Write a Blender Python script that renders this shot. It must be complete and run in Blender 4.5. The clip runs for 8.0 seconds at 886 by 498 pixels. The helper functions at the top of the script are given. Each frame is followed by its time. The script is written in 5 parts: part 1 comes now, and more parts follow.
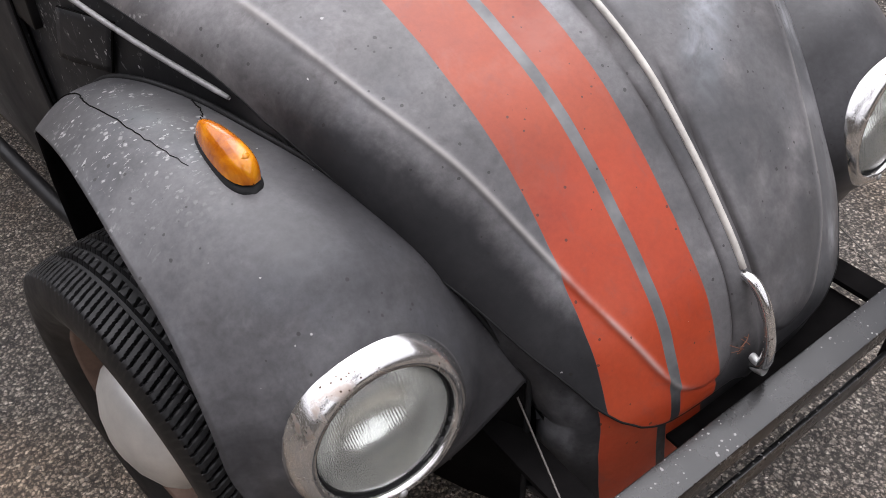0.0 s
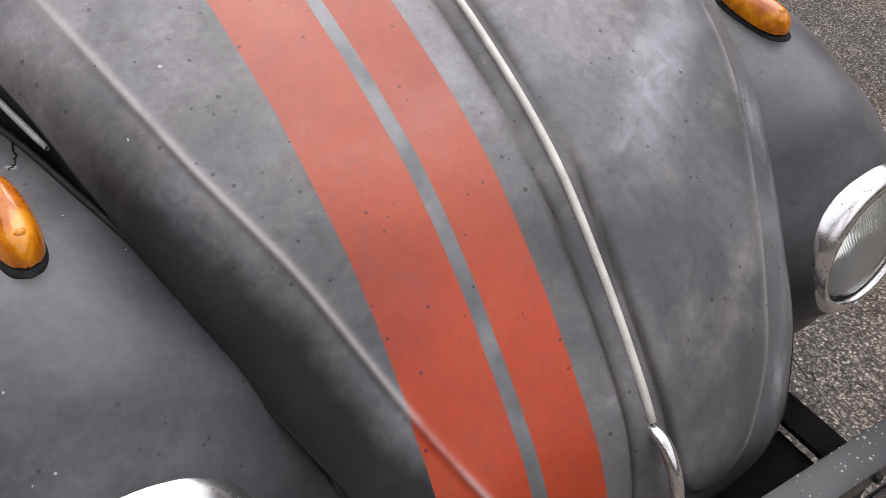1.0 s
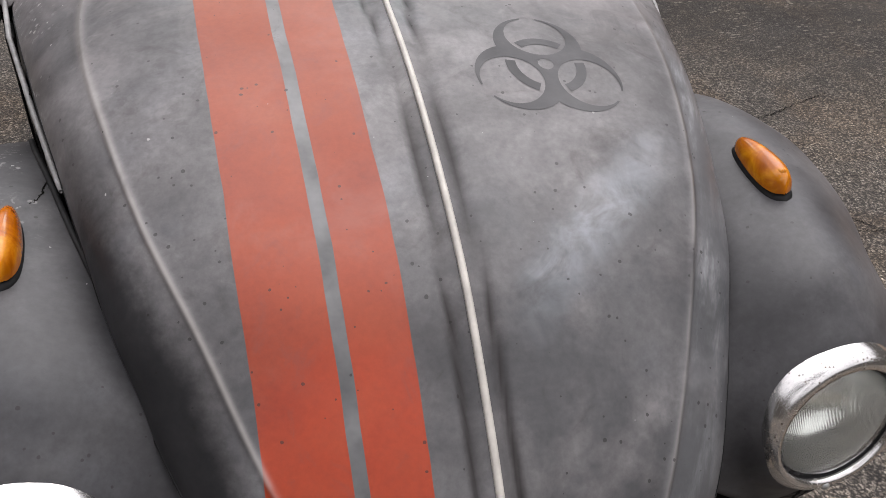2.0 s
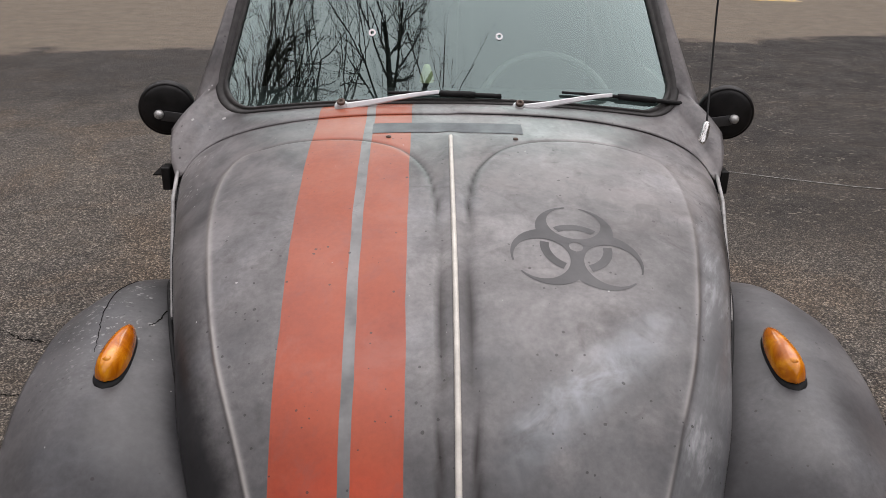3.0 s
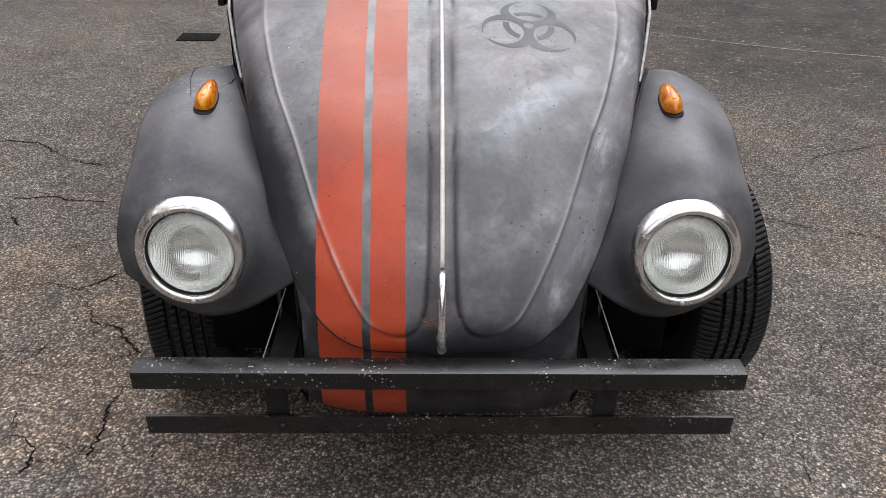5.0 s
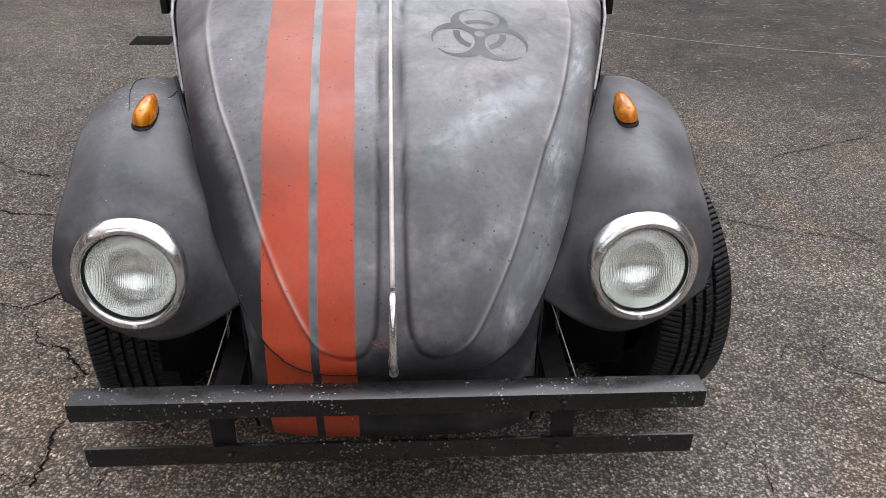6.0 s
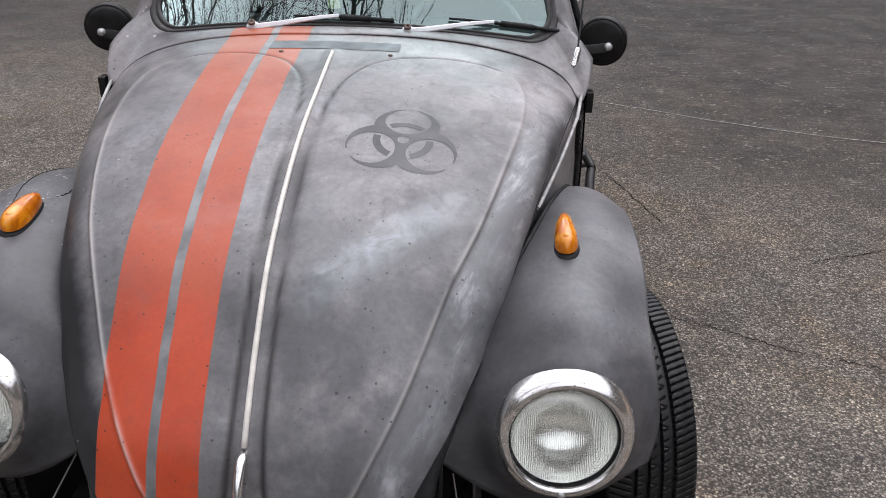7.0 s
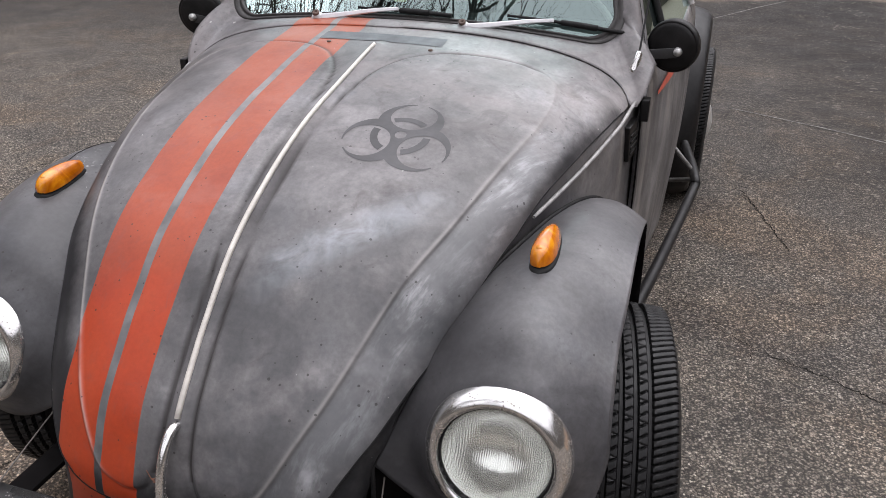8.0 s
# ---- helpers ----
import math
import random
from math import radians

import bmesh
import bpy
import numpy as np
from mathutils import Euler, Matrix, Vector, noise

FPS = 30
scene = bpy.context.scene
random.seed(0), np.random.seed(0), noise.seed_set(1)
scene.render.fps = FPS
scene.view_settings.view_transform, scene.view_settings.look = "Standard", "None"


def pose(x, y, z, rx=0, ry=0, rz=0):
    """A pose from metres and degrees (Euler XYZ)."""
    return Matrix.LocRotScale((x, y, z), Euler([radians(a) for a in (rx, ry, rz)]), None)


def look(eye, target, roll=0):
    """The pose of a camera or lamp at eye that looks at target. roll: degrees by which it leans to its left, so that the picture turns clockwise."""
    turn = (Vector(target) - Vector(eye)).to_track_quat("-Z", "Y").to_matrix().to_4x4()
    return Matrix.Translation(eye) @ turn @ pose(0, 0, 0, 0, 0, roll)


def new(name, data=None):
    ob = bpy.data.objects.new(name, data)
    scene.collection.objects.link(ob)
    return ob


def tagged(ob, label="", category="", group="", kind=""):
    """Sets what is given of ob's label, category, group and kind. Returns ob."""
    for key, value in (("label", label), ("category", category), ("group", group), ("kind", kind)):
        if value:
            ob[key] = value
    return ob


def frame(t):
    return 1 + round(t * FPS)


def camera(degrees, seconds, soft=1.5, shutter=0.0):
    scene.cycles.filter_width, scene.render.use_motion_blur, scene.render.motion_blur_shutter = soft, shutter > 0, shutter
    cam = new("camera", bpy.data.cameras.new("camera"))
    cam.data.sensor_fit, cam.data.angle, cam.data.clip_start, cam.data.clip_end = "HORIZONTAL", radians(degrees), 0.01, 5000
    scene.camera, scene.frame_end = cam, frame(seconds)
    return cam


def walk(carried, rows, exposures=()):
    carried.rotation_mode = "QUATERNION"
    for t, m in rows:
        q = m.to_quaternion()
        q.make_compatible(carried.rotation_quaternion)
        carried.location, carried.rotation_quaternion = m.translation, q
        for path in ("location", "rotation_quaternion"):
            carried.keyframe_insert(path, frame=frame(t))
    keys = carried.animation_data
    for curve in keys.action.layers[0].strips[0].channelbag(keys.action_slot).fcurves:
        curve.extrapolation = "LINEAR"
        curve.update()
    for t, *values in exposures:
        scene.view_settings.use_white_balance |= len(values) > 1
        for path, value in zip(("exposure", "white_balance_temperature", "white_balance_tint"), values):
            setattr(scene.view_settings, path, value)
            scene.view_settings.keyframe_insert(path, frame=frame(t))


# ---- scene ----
cam = camera(57.7, 8.0, soft=0.75)
PATH = [
    (0, (-0.775, -0.491, 1.384), (0.081, 0.73, 0.051), -2.5),
    (0.5, (-0.648, -0.473, 1.36), (0.185, 0.803, 0.065), -1.9),
    (1, (-0.495, -0.418, 1.338), (0.328, 0.855, 0.034), 2.4),
    (1.2, (-0.441, -0.47, 1.347), (0.28, 0.863, 0.041), 0.7),
    (2.3, (-0.158, -0.583, 1.425), (0.26, 1.063, 0.368), 3.6),
    (2.5, (-0.109, -0.58, 1.437), (0.311, 1.116, 0.465), 3.9),
    (3, (-0.038, -0.776, 1.483), (-0.008, 1.061, 0.693), 0.7),
    (3.5, (-0.077, -0.998, 1.484), (-0.101, 0.859, 0.742), 2.2),
    (3.8, (-0.134, -1.081, 1.463), (-0.156, 0.734, 0.623), 2.3),
    (4, (-0.151, -1.165, 1.453), (-0.152, 0.618, 0.548), 2.8),
    (4.5, (-0.04, -1.378, 1.424), (-0.038, 0.379, 0.467), 2.5),
    (4.7, (-0.015, -1.424, 1.438), (-0.014, 0.312, 0.446), 1.5),
    (5.8, (-0.055, -1.379, 1.45), (0.042, 0.348, 0.446), 0.7),
    (6, (0.018, -1.357, 1.456), (0.121, 0.369, 0.45), 0.9),
    (6.5, (0.225, -1.271, 1.474), (0.238, 0.475, 0.499), 2.2),
    (7, (0.35, -1.056, 1.47), (0.266, 0.736, 0.586), 1.1),
    (7.5, (0.559, -0.986, 1.455), (0.267, 0.785, 0.574), 0.3),
    (8, (0.726, -0.947, 1.46), (0.18, 0.758, 0.568), 0.3),
]
walk(cam, [(t, look(eye, target, roll)) for t, eye, target, roll in PATH],
     exposures=[(0.0, 0.05, 6250, 12), (0.5, -0.02, 6250, 12), (1.0, -0.15, 6300, 12), (1.2, -0.18, 6300, 12), (2.3, -0.40, 6500, 11), (3.0, -0.42, 6550, 12), (3.8, -0.17, 6400, 11), (4.5, 0.07, 6250, 10), (6.5, 0.06, 6150, 10), (7.5, -0.06, 6200, 12), (8.0, -0.06, 6300, 12)])


# ---- daylight: overcast ----
world = bpy.data.worlds.new("overcast_sky")
scene.world = world
world.use_nodes = True
wn = world.node_tree
wn.nodes.clear()
sky = wn.nodes.new("ShaderNodeTexSky")
sky.sky_type = "NISHITA"
sky.sun_disc = False
sky.sun_elevation = radians(67)
sky.sun_rotation = radians(37)
sky.dust_density = 4.0
grey = wn.nodes.new("ShaderNodeHueSaturation")
grey.inputs["Saturation"].default_value = 0.18
bg = wn.nodes.new("ShaderNodeBackground")
bg.inputs["Strength"].default_value = 0.05
cloud = wn.nodes.new("ShaderNodeBackground")
cloud.inputs["Color"].default_value = (1.0, 0.965, 1.0, 1)
dome = wn.nodes.new("ShaderNodeTexCoord")
height = wn.nodes.new("ShaderNodeSeparateXYZ")
shade = wn.nodes.new("ShaderNodeMapRange")  # an overcast sky is brighter overhead than at the horizon
shade.inputs["To Min"].default_value = 0.80
shade.inputs["To Max"].default_value = 2.05
wn.links.new(dome.outputs["Generated"], height.inputs[0])
wn.links.new(height.outputs["Z"], shade.inputs["Value"])
wn.links.new(shade.outputs["Result"], cloud.inputs["Strength"])
both = wn.nodes.new("ShaderNodeAddShader")
wout = wn.nodes.new("ShaderNodeOutputWorld")
wn.links.new(sky.outputs[0], grey.inputs["Color"])
wn.links.new(grey.outputs[0], bg.inputs["Color"])
wn.links.new(bg.outputs[0], both.inputs[0])
wn.links.new(cloud.outputs[0], both.inputs[1])
wn.links.new(both.outputs[0], wout.inputs["Surface"])
sun_data = bpy.data.lights.new("sun", "SUN")
sun_data.energy, sun_data.angle, sun_data.color = 2.5, radians(70), (1.0, 0.97, 0.96)
sun = new("sun", sun_data)
sun.matrix_world = look((3, 4, 12), (0, 0.5, 0.5))


# ---- material helpers ----
class Mat:
    def __init__(self, name):
        self.m = bpy.data.materials.new(name)
        self.m.use_nodes = True
        self.nt = self.m.node_tree
        self.bsdf = self.nt.nodes["Principled BSDF"]
        self.out = self.nt.nodes["Material Output"]
        self.tc = self.nt.nodes.new("ShaderNodeTexCoord").outputs["Object"]

    def node(self, kind, **ins):
        n = self.nt.nodes.new(kind)
        for k, v in ins.items():
            self.put(n.inputs[k.replace("_", " ")], v)
        return n

    def put(self, socket, v):
        if isinstance(v, bpy.types.NodeSocket):
            self.nt.links.new(v, socket)
        else:
            socket.default_value = v

    def set(self, **ins):
        for k, v in ins.items():
            self.put(self.bsdf.inputs[k.replace("_", " ")], v)
        return self

    def noise(self, scale, detail=4.0, rough=0.55, vec=None, dist=0.0):
        n = self.node("ShaderNodeTexNoise", Scale=scale, Detail=detail, Roughness=rough, Distortion=dist, Vector=vec or self.tc)
        return n.outputs["Fac"]

    def voro(self, scale, feature="F1", vec=None, out="Distance", rand=1.0):
        n = self.nt.nodes.new("ShaderNodeTexVoronoi")
        n.feature = feature
        self.put(n.inputs["Scale"], scale)
        self.put(n.inputs["Randomness"], rand)
        self.put(n.inputs["Vector"], vec or self.tc)
        return n.outputs[out]

    def ramp(self, fac, stops):
        n = self.nt.nodes.new("ShaderNodeValToRGB")
        e = n.color_ramp.elements
        while len(e) < len(stops):
            e.new(0.5)
        for i, (p, c) in enumerate(stops):
            e[i].position = p
            e[i].color = (c, c, c, 1) if isinstance(c, (int, float)) else (*c, 1)
        self.put(n.inputs["Fac"], fac)
        return n.outputs["Color"]

    def smooth(self, v, a, b):
        n = self.nt.nodes.new("ShaderNodeMapRange")
        n.interpolation_type = "SMOOTHSTEP"
        for k, x in (("Value", v), ("From Min", a), ("From Max", b)):
            self.put(n.inputs[k], x)
        return n.outputs["Result"]

    def math(self, op, a, b=0.0, c=0.0):
        n = self.nt.nodes.new("ShaderNodeMath")
        n.operation = op
        for i, x in enumerate((a, b, c)):
            self.put(n.inputs[i], x)
        return n.outputs[0]

    def mix(self, fac, a, b, mode="MIX"):
        n = self.nt.nodes.new("ShaderNodeMix")
        n.data_type, n.blend_type = "RGBA", mode
        self.put(n.inputs["Factor"], fac)
        self.put(n.inputs[6], a if isinstance(a, bpy.types.NodeSocket) else (*a, 1))
        self.put(n.inputs[7], b if isinstance(b, bpy.types.NodeSocket) else (*b, 1))
        return n.outputs[2]

    def xyz(self):
        n = self.node("ShaderNodeSeparateXYZ", Vector=self.tc)
        return n.outputs

    def bump(self, height, strength=0.3, dist=0.002, normal=None):
        n = self.node("ShaderNodeBump", Strength=strength, Distance=dist, Height=height)
        if normal is not None:
            self.put(n.inputs["Normal"], normal)
        self.put(self.bsdf.inputs["Normal"], n.outputs[0])
        return n.outputs[0]


def patina(name, lo, mid, hi, stripes=False, rough=0.40, LEFT_DARK=0.0, SM=1.0, WING_SHADE=0.0):
    """Worn satin grey sprayed paint: clouds, wiped smears, rubbed light patches, dark pits, white flecks."""
    k = Mat(name)
    clouds = k.noise(3.3, 5, 0.57, dist=0.5)
    col = k.ramp(clouds, [(0.28, lo), (0.50, mid), (0.72, hi)])
    st = k.node("ShaderNodeMapping", Vector=k.tc, Rotation=(0.0, 0.0, 0.7), Scale=(5.5, 6.0, 6.0))
    smears = k.ramp(k.noise(1.6, 4, 0.60, vec=st.outputs[0], dist=0.9), [(0.30, 1 - 0.26 * SM), (0.5, 1.0), (0.72, 1 + 0.34 * SM)])
    col = k.mix(1.0, col, smears, "MULTIPLY")
    rub = k.smooth(k.noise(13.0, 6, 0.68, dist=0.9), 0.55, 0.78)
    col = k.mix(k.math("MULTIPLY", rub, 0.26), col, tuple(min(1, c * 2.3) for c in mid))
    blue = k.smooth(k.noise(6.0, 4, 0.6, dist=0.3), 0.50, 0.70)
    col = k.mix(k.math("MULTIPLY", blue, 0.22), col, k.mix(1.0, col, (0.85, 0.97, 1.12), "MULTIPLY"))
    smut = k.smooth(k.noise(14, 5, 0.62, dist=1.0), 0.56, 0.72)
    col = k.mix(k.math("MULTIPLY", smut, 0.52 * SM), col, k.mix(1.0, col, (0.50, 0.45, 0.43), "MULTIPLY"))
    fine = k.ramp(k.noise(95, 5, 0.7), [(0.3, 0.80), (0.7, 1.18)])
    col = k.mix(1.0, col, fine, "MULTIPLY")
    if stripes:
        x, y, z = k.xyz()
        wob = k.math("MULTIPLY", k.math("SUBTRACT", k.noise(7, 2), 0.5), 0.006)
        xs = k.math("ADD", x, wob)
        scale = k.math("ADD", 0.905, k.math("MULTIPLY", k.smooth(y, -0.12, 0.85), 0.115))
        xs = k.math("DIVIDE", xs, scale)
        e = 0.0007
        band = k.math("MULTIPLY", k.smooth(xs, -0.276 - e, -0.276 + e), k.smooth(xs, -0.079 + e, -0.079 - e))
        gap = k.math("MULTIPLY", k.smooth(xs, -0.174 - e, -0.174 + e), k.smooth(xs, -0.156 + e, -0.156 - e))
        band = k.math("MULTIPLY", band, k.math("SUBTRACT", 1.0, gap))
        red = k.ramp(k.noise(6.5, 5, 0.6), [(0.3, (0.275, 0.031, 0.009)), (0.55, (0.34, 0.042, 0.0115)), (0.8, (0.36, 0.059, 0.021))])
        red = k.mix(1.0, red, k.ramp(k.noise(120, 3, 0.7), [(0.3, 0.9), (0.7, 1.06)]), "MULTIPLY")
        # sky sheen painted in: stripes turn paler and pinker towards the rear
        red = k.mix(k.math("ADD", k.math("MULTIPLY", k.smooth(k.math("ADD", y, k.math("MULTIPLY", k.math("SUBTRACT", k.noise(5, 4), 0.5), 0.16)), 0.02, 0.12), 0.50), k.math("MULTIPLY", k.smooth(y, 0.10, 0.55), 0.36)), red, k.mix(1.0, red, (0.76, 1.46, 2.2), "MULTIPLY"))
        chalk = k.math("MULTIPLY", k.math("MULTIPLY", k.smooth(k.noise(6, 5, 0.65, dist=0.8), 0.50, 0.72), 0.35), k.smooth(y, 0.02, 0.14))
        red = k.mix(chalk, red, (0.31, 0.115, 0.085))
        scuff = k.math("MULTIPLY", k.smooth(k.noise(15, 6, 0.7, dist=1.0), 0.54, 0.70), 0.42)
        red = k.mix(scuff, red, (0.20, 0.055, 0.04))
        col = k.mix(band, col, red)
        col = k.mix(gap, col, k.ramp(k.noise(14, 4), [(0.35, 0.09), (0.7, 0.22)]))
        wear_glint = k.nt.nodes.new("ShaderNodeAttribute")
        wear_glint.attribute_name = "wear_glint"
        grime_shade = k.nt.nodes.new("ShaderNodeAttribute")
        grime_shade.attribute_name = "grime_shade"
        streak = k.node("ShaderNodeVectorRotate", Vector=k.tc, Center=(0.165, 0.165, 0.8), Angle=radians(-39))
        streak.rotation_type = "Z_AXIS"
        su, sv, _ = k.node("ShaderNodeSeparateXYZ", Vector=streak.outputs[0]).outputs
        su, sv = k.math("SUBTRACT", su, 0.165), k.math("SUBTRACT", sv, 0.165)
        ends = k.math("MULTIPLY", k.smooth(su, -0.17, -0.05), k.smooth(su, 0.30, 0.04))
        thin = k.smooth(k.math("ABSOLUTE", k.math("ADD", sv, k.math("MULTIPLY", k.math("SUBTRACT", k.noise(11, 3), 0.5), 0.05))), 0.050, 0.002)
        smear = k.math("MULTIPLY", k.math("MULTIPLY", ends, thin), k.smooth(k.noise(13, 5, 0.65, dist=0.6), 0.26, 0.66))
        col = k.mix(k.math("MULTIPLY", smear, 0.60), col, (0.41, 0.44, 0.475))
        along = k.node("ShaderNodeVectorRotate", Vector=k.tc, Angle=radians(25))
        along.rotation_type = "Z_AXIS"
        drag = k.node("ShaderNodeMapping", Vector=along.outputs[0], Scale=(34.0, 6.0, 9.0))
        shoulder = k.nt.nodes.new("ShaderNodeAttribute")
        shoulder.attribute_name = "shoulder"
        side_rub = k.math("MULTIPLY", shoulder.outputs["Fac"], k.ramp(k.noise(5, 4, 0.6), [(0.3, 0.55), (0.7, 1.0)]))
        col = k.mix(k.math("MULTIPLY", side_rub, 0.62), col, (0.185, 0.189, 0.197))
        rubbed = k.math("MULTIPLY", k.smooth(k.noise(1.0, 5, 0.7, vec=drag.outputs[0], dist=0.2), 0.46, 0.68), k.smooth(k.noise(5, 3), 0.22, 0.52))
        rubbed = k.math("MULTIPLY", rubbed, shoulder.outputs["Fac"])
        col = k.mix(k.math("MULTIPLY", rubbed, 0.50), col, (0.44, 0.45, 0.46))
        free = k.math("SUBTRACT", 1.0, band)
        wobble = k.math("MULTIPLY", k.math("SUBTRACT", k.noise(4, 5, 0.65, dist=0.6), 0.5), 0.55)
        # slate tone, plus the nose's dimmer reflections painted in
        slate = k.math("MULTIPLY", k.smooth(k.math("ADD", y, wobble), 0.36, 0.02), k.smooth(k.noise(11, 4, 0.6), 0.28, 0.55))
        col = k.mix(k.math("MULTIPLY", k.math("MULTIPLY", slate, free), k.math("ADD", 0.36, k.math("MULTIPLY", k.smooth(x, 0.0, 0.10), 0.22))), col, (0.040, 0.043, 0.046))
        bare = k.math("MULTIPLY", k.smooth(k.math("ADD", y, wobble), 0.35, 0.62), k.smooth(k.noise(7, 5, 0.62, dist=0.8), 0.44, 0.62))
        col = k.mix(k.math("MULTIPLY", k.math("MULTIPLY", bare, free), 0.28), col, (0.215, 0.190, 0.184))
        stain = k.math("MULTIPLY", k.smooth(k.noise(9, 6, 0.7, dist=1.0), 0.54, 0.66), k.smooth(y, 0.2, 0.5))
        col = k.mix(k.math("MULTIPLY", k.math("MULTIPLY", stain, free), 0.40), col, (0.040, 0.034, 0.034))
        # black overspray, plus shade painted round the lower nose and front panel
        spray_shade = k.nt.nodes.new("ShaderNodeAttribute")
        spray_shade.attribute_name = "overspray_shade"
        soot_shade = k.smooth(k.math("ADD", spray_shade.outputs["Fac"], k.math("MULTIPLY", k.math("SUBTRACT", k.noise(8, 6, 0.68), 0.5), 1.1)), 0.0, 0.75)
        soot_shade = k.math("MULTIPLY", k.math("MULTIPLY", soot_shade, k.math("SUBTRACT", 1.0, band)), k.smooth(spray_shade.outputs["Fac"], 0.0, 0.15))
        dull = k.math("MAXIMUM", soot_shade, grime_shade.outputs["Fac"])
        col = k.mix(k.math("MULTIPLY", soot_shade, 0.88), col, (0.014, 0.014, 0.015))
        # pale ridge line: rubbed paint, with the crease's highlight painted in
        pale = k.math("MULTIPLY", wear_glint.outputs["Fac"], k.smooth(k.noise(9, 4), 0.30, 0.55))
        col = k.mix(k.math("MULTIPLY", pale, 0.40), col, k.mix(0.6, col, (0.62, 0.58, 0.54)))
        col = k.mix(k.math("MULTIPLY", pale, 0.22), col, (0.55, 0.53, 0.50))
        # groove lines: dirt and the groove's shade, both painted dark
        col = k.mix(k.math("MULTIPLY", grime_shade.outputs["Fac"], 0.86), col, (0.028, 0.025, 0.024))
    else:
        x, y, z = k.xyz()
        # left body side turns near-black below the belt line
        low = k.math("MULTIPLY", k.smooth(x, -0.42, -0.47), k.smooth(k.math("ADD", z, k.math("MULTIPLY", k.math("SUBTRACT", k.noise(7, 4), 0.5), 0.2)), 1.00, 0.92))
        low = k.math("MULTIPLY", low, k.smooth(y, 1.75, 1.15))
        low = k.math("MULTIPLY", low, LEFT_DARK)
        if WING_SHADE:
            # lower wing: black overspray with shade painted in, edges broken by noise
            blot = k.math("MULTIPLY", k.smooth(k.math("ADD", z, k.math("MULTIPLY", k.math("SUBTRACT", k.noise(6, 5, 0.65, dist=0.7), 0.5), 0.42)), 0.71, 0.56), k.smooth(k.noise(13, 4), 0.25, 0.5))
            low = k.math("MAXIMUM", low, k.math("MULTIPLY", blot, WING_SHADE))
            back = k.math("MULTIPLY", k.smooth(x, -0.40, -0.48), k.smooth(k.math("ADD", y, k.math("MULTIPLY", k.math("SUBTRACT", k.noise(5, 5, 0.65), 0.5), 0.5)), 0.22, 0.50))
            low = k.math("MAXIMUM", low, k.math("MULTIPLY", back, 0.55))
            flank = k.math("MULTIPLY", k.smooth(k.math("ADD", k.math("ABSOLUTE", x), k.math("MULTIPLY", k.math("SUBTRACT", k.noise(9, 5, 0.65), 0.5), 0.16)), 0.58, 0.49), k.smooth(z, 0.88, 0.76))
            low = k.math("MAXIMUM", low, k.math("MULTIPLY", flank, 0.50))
        else:
            fall = k.node("ShaderNodeMapping", Vector=k.tc, Scale=(3.0, 15.0, 2.6))
            runs = k.noise(1.0, 6, 0.68, vec=fall.outputs[0], dist=0.7)
            door_side = k.smooth(x, 0.50, 0.58)
            col = k.mix(k.math("MULTIPLY", k.math("MULTIPLY", k.smooth(runs, 0.50, 0.66), door_side), 0.55), col, (0.25, 0.228, 0.205))
            col = k.mix(k.math("MULTIPLY", k.math("MULTIPLY", k.smooth(runs, 0.46, 0.34), door_side), 0.60), col, (0.036, 0.034, 0.034))
        dull = k.math("MULTIPLY", low, 0.6) if WING_SHADE else low
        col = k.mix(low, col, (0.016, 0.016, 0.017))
    pits = k.voro(58)
    size = k.math("MULTIPLY", k.smooth(k.voro(58, out="Color"), 0.30, 0.66), k.math("MULTIPLY", k.smooth(k.noise(8, 3), 0.30, 0.60), 0.145))
    pit = k.math("LESS_THAN", k.math("ADD", pits, k.math("MULTIPLY", k.math("SUBTRACT", k.noise(110, 1, 0.5), 0.5), 0.24)), size)
    col = k.mix(k.math("MULTIPLY", pit, 0.72), col, (0.020, 0.018, 0.017))
    fl = k.voro(41)
    flsz = k.math("MULTIPLY", k.smooth(k.noise(5, 3), 0.55, 0.72), 0.07)
    px_, py_, pz_ = k.xyz()
    spat = k.math("MULTIPLY", k.smooth(px_, -0.44, -0.52), k.smooth(py_, 0.25, 0.5))
    spat = k.math("MULTIPLY", spat, k.smooth(k.noise(30, 3), 0.45, 0.6))
    flsz = k.math("MAXIMUM", flsz, k.math("MULTIPLY", spat, 0.15))
    fleck = k.math("LESS_THAN", k.math("ADD", fl, k.math("MULTIPLY", k.math("SUBTRACT", k.noise(90, 2, 0.5), 0.38), 0.40)), k.math("ADD", flsz, 0.03))
    col = k.mix(k.math("MULTIPLY", fleck, 0.55), col, (0.5, 0.49, 0.47))
    drops = k.voro(88)
    room = k.math("SUBTRACT", k.math("ADD", drops, k.math("MULTIPLY", k.math("SUBTRACT", k.noise(70, 4, 0.7), 0.5), 0.95)), k.math("MULTIPLY", k.smooth(k.noise(14, 4), 0.40, 0.66), 0.32))
    spot = k.math("MULTIPLY", k.smooth(room, 0.05, -0.16), k.smooth(k.noise(33, 3), 0.30, 0.62))
    dv = k.node("ShaderNodeMapping", Vector=k.tc, Rotation=(0.5, 0.0, 0.0), Scale=(70.0, 150.0, 26.0))
    scratch = k.math("MULTIPLY", k.smooth(k.noise(1.0, 3, 0.6, vec=dv.outputs[0], dist=0.6), 0.63, 0.67), k.smooth(px_, -0.53, -0.55))
    drip = k.math("MAXIMUM", spot, k.math("MULTIPLY", scratch, 0.8))
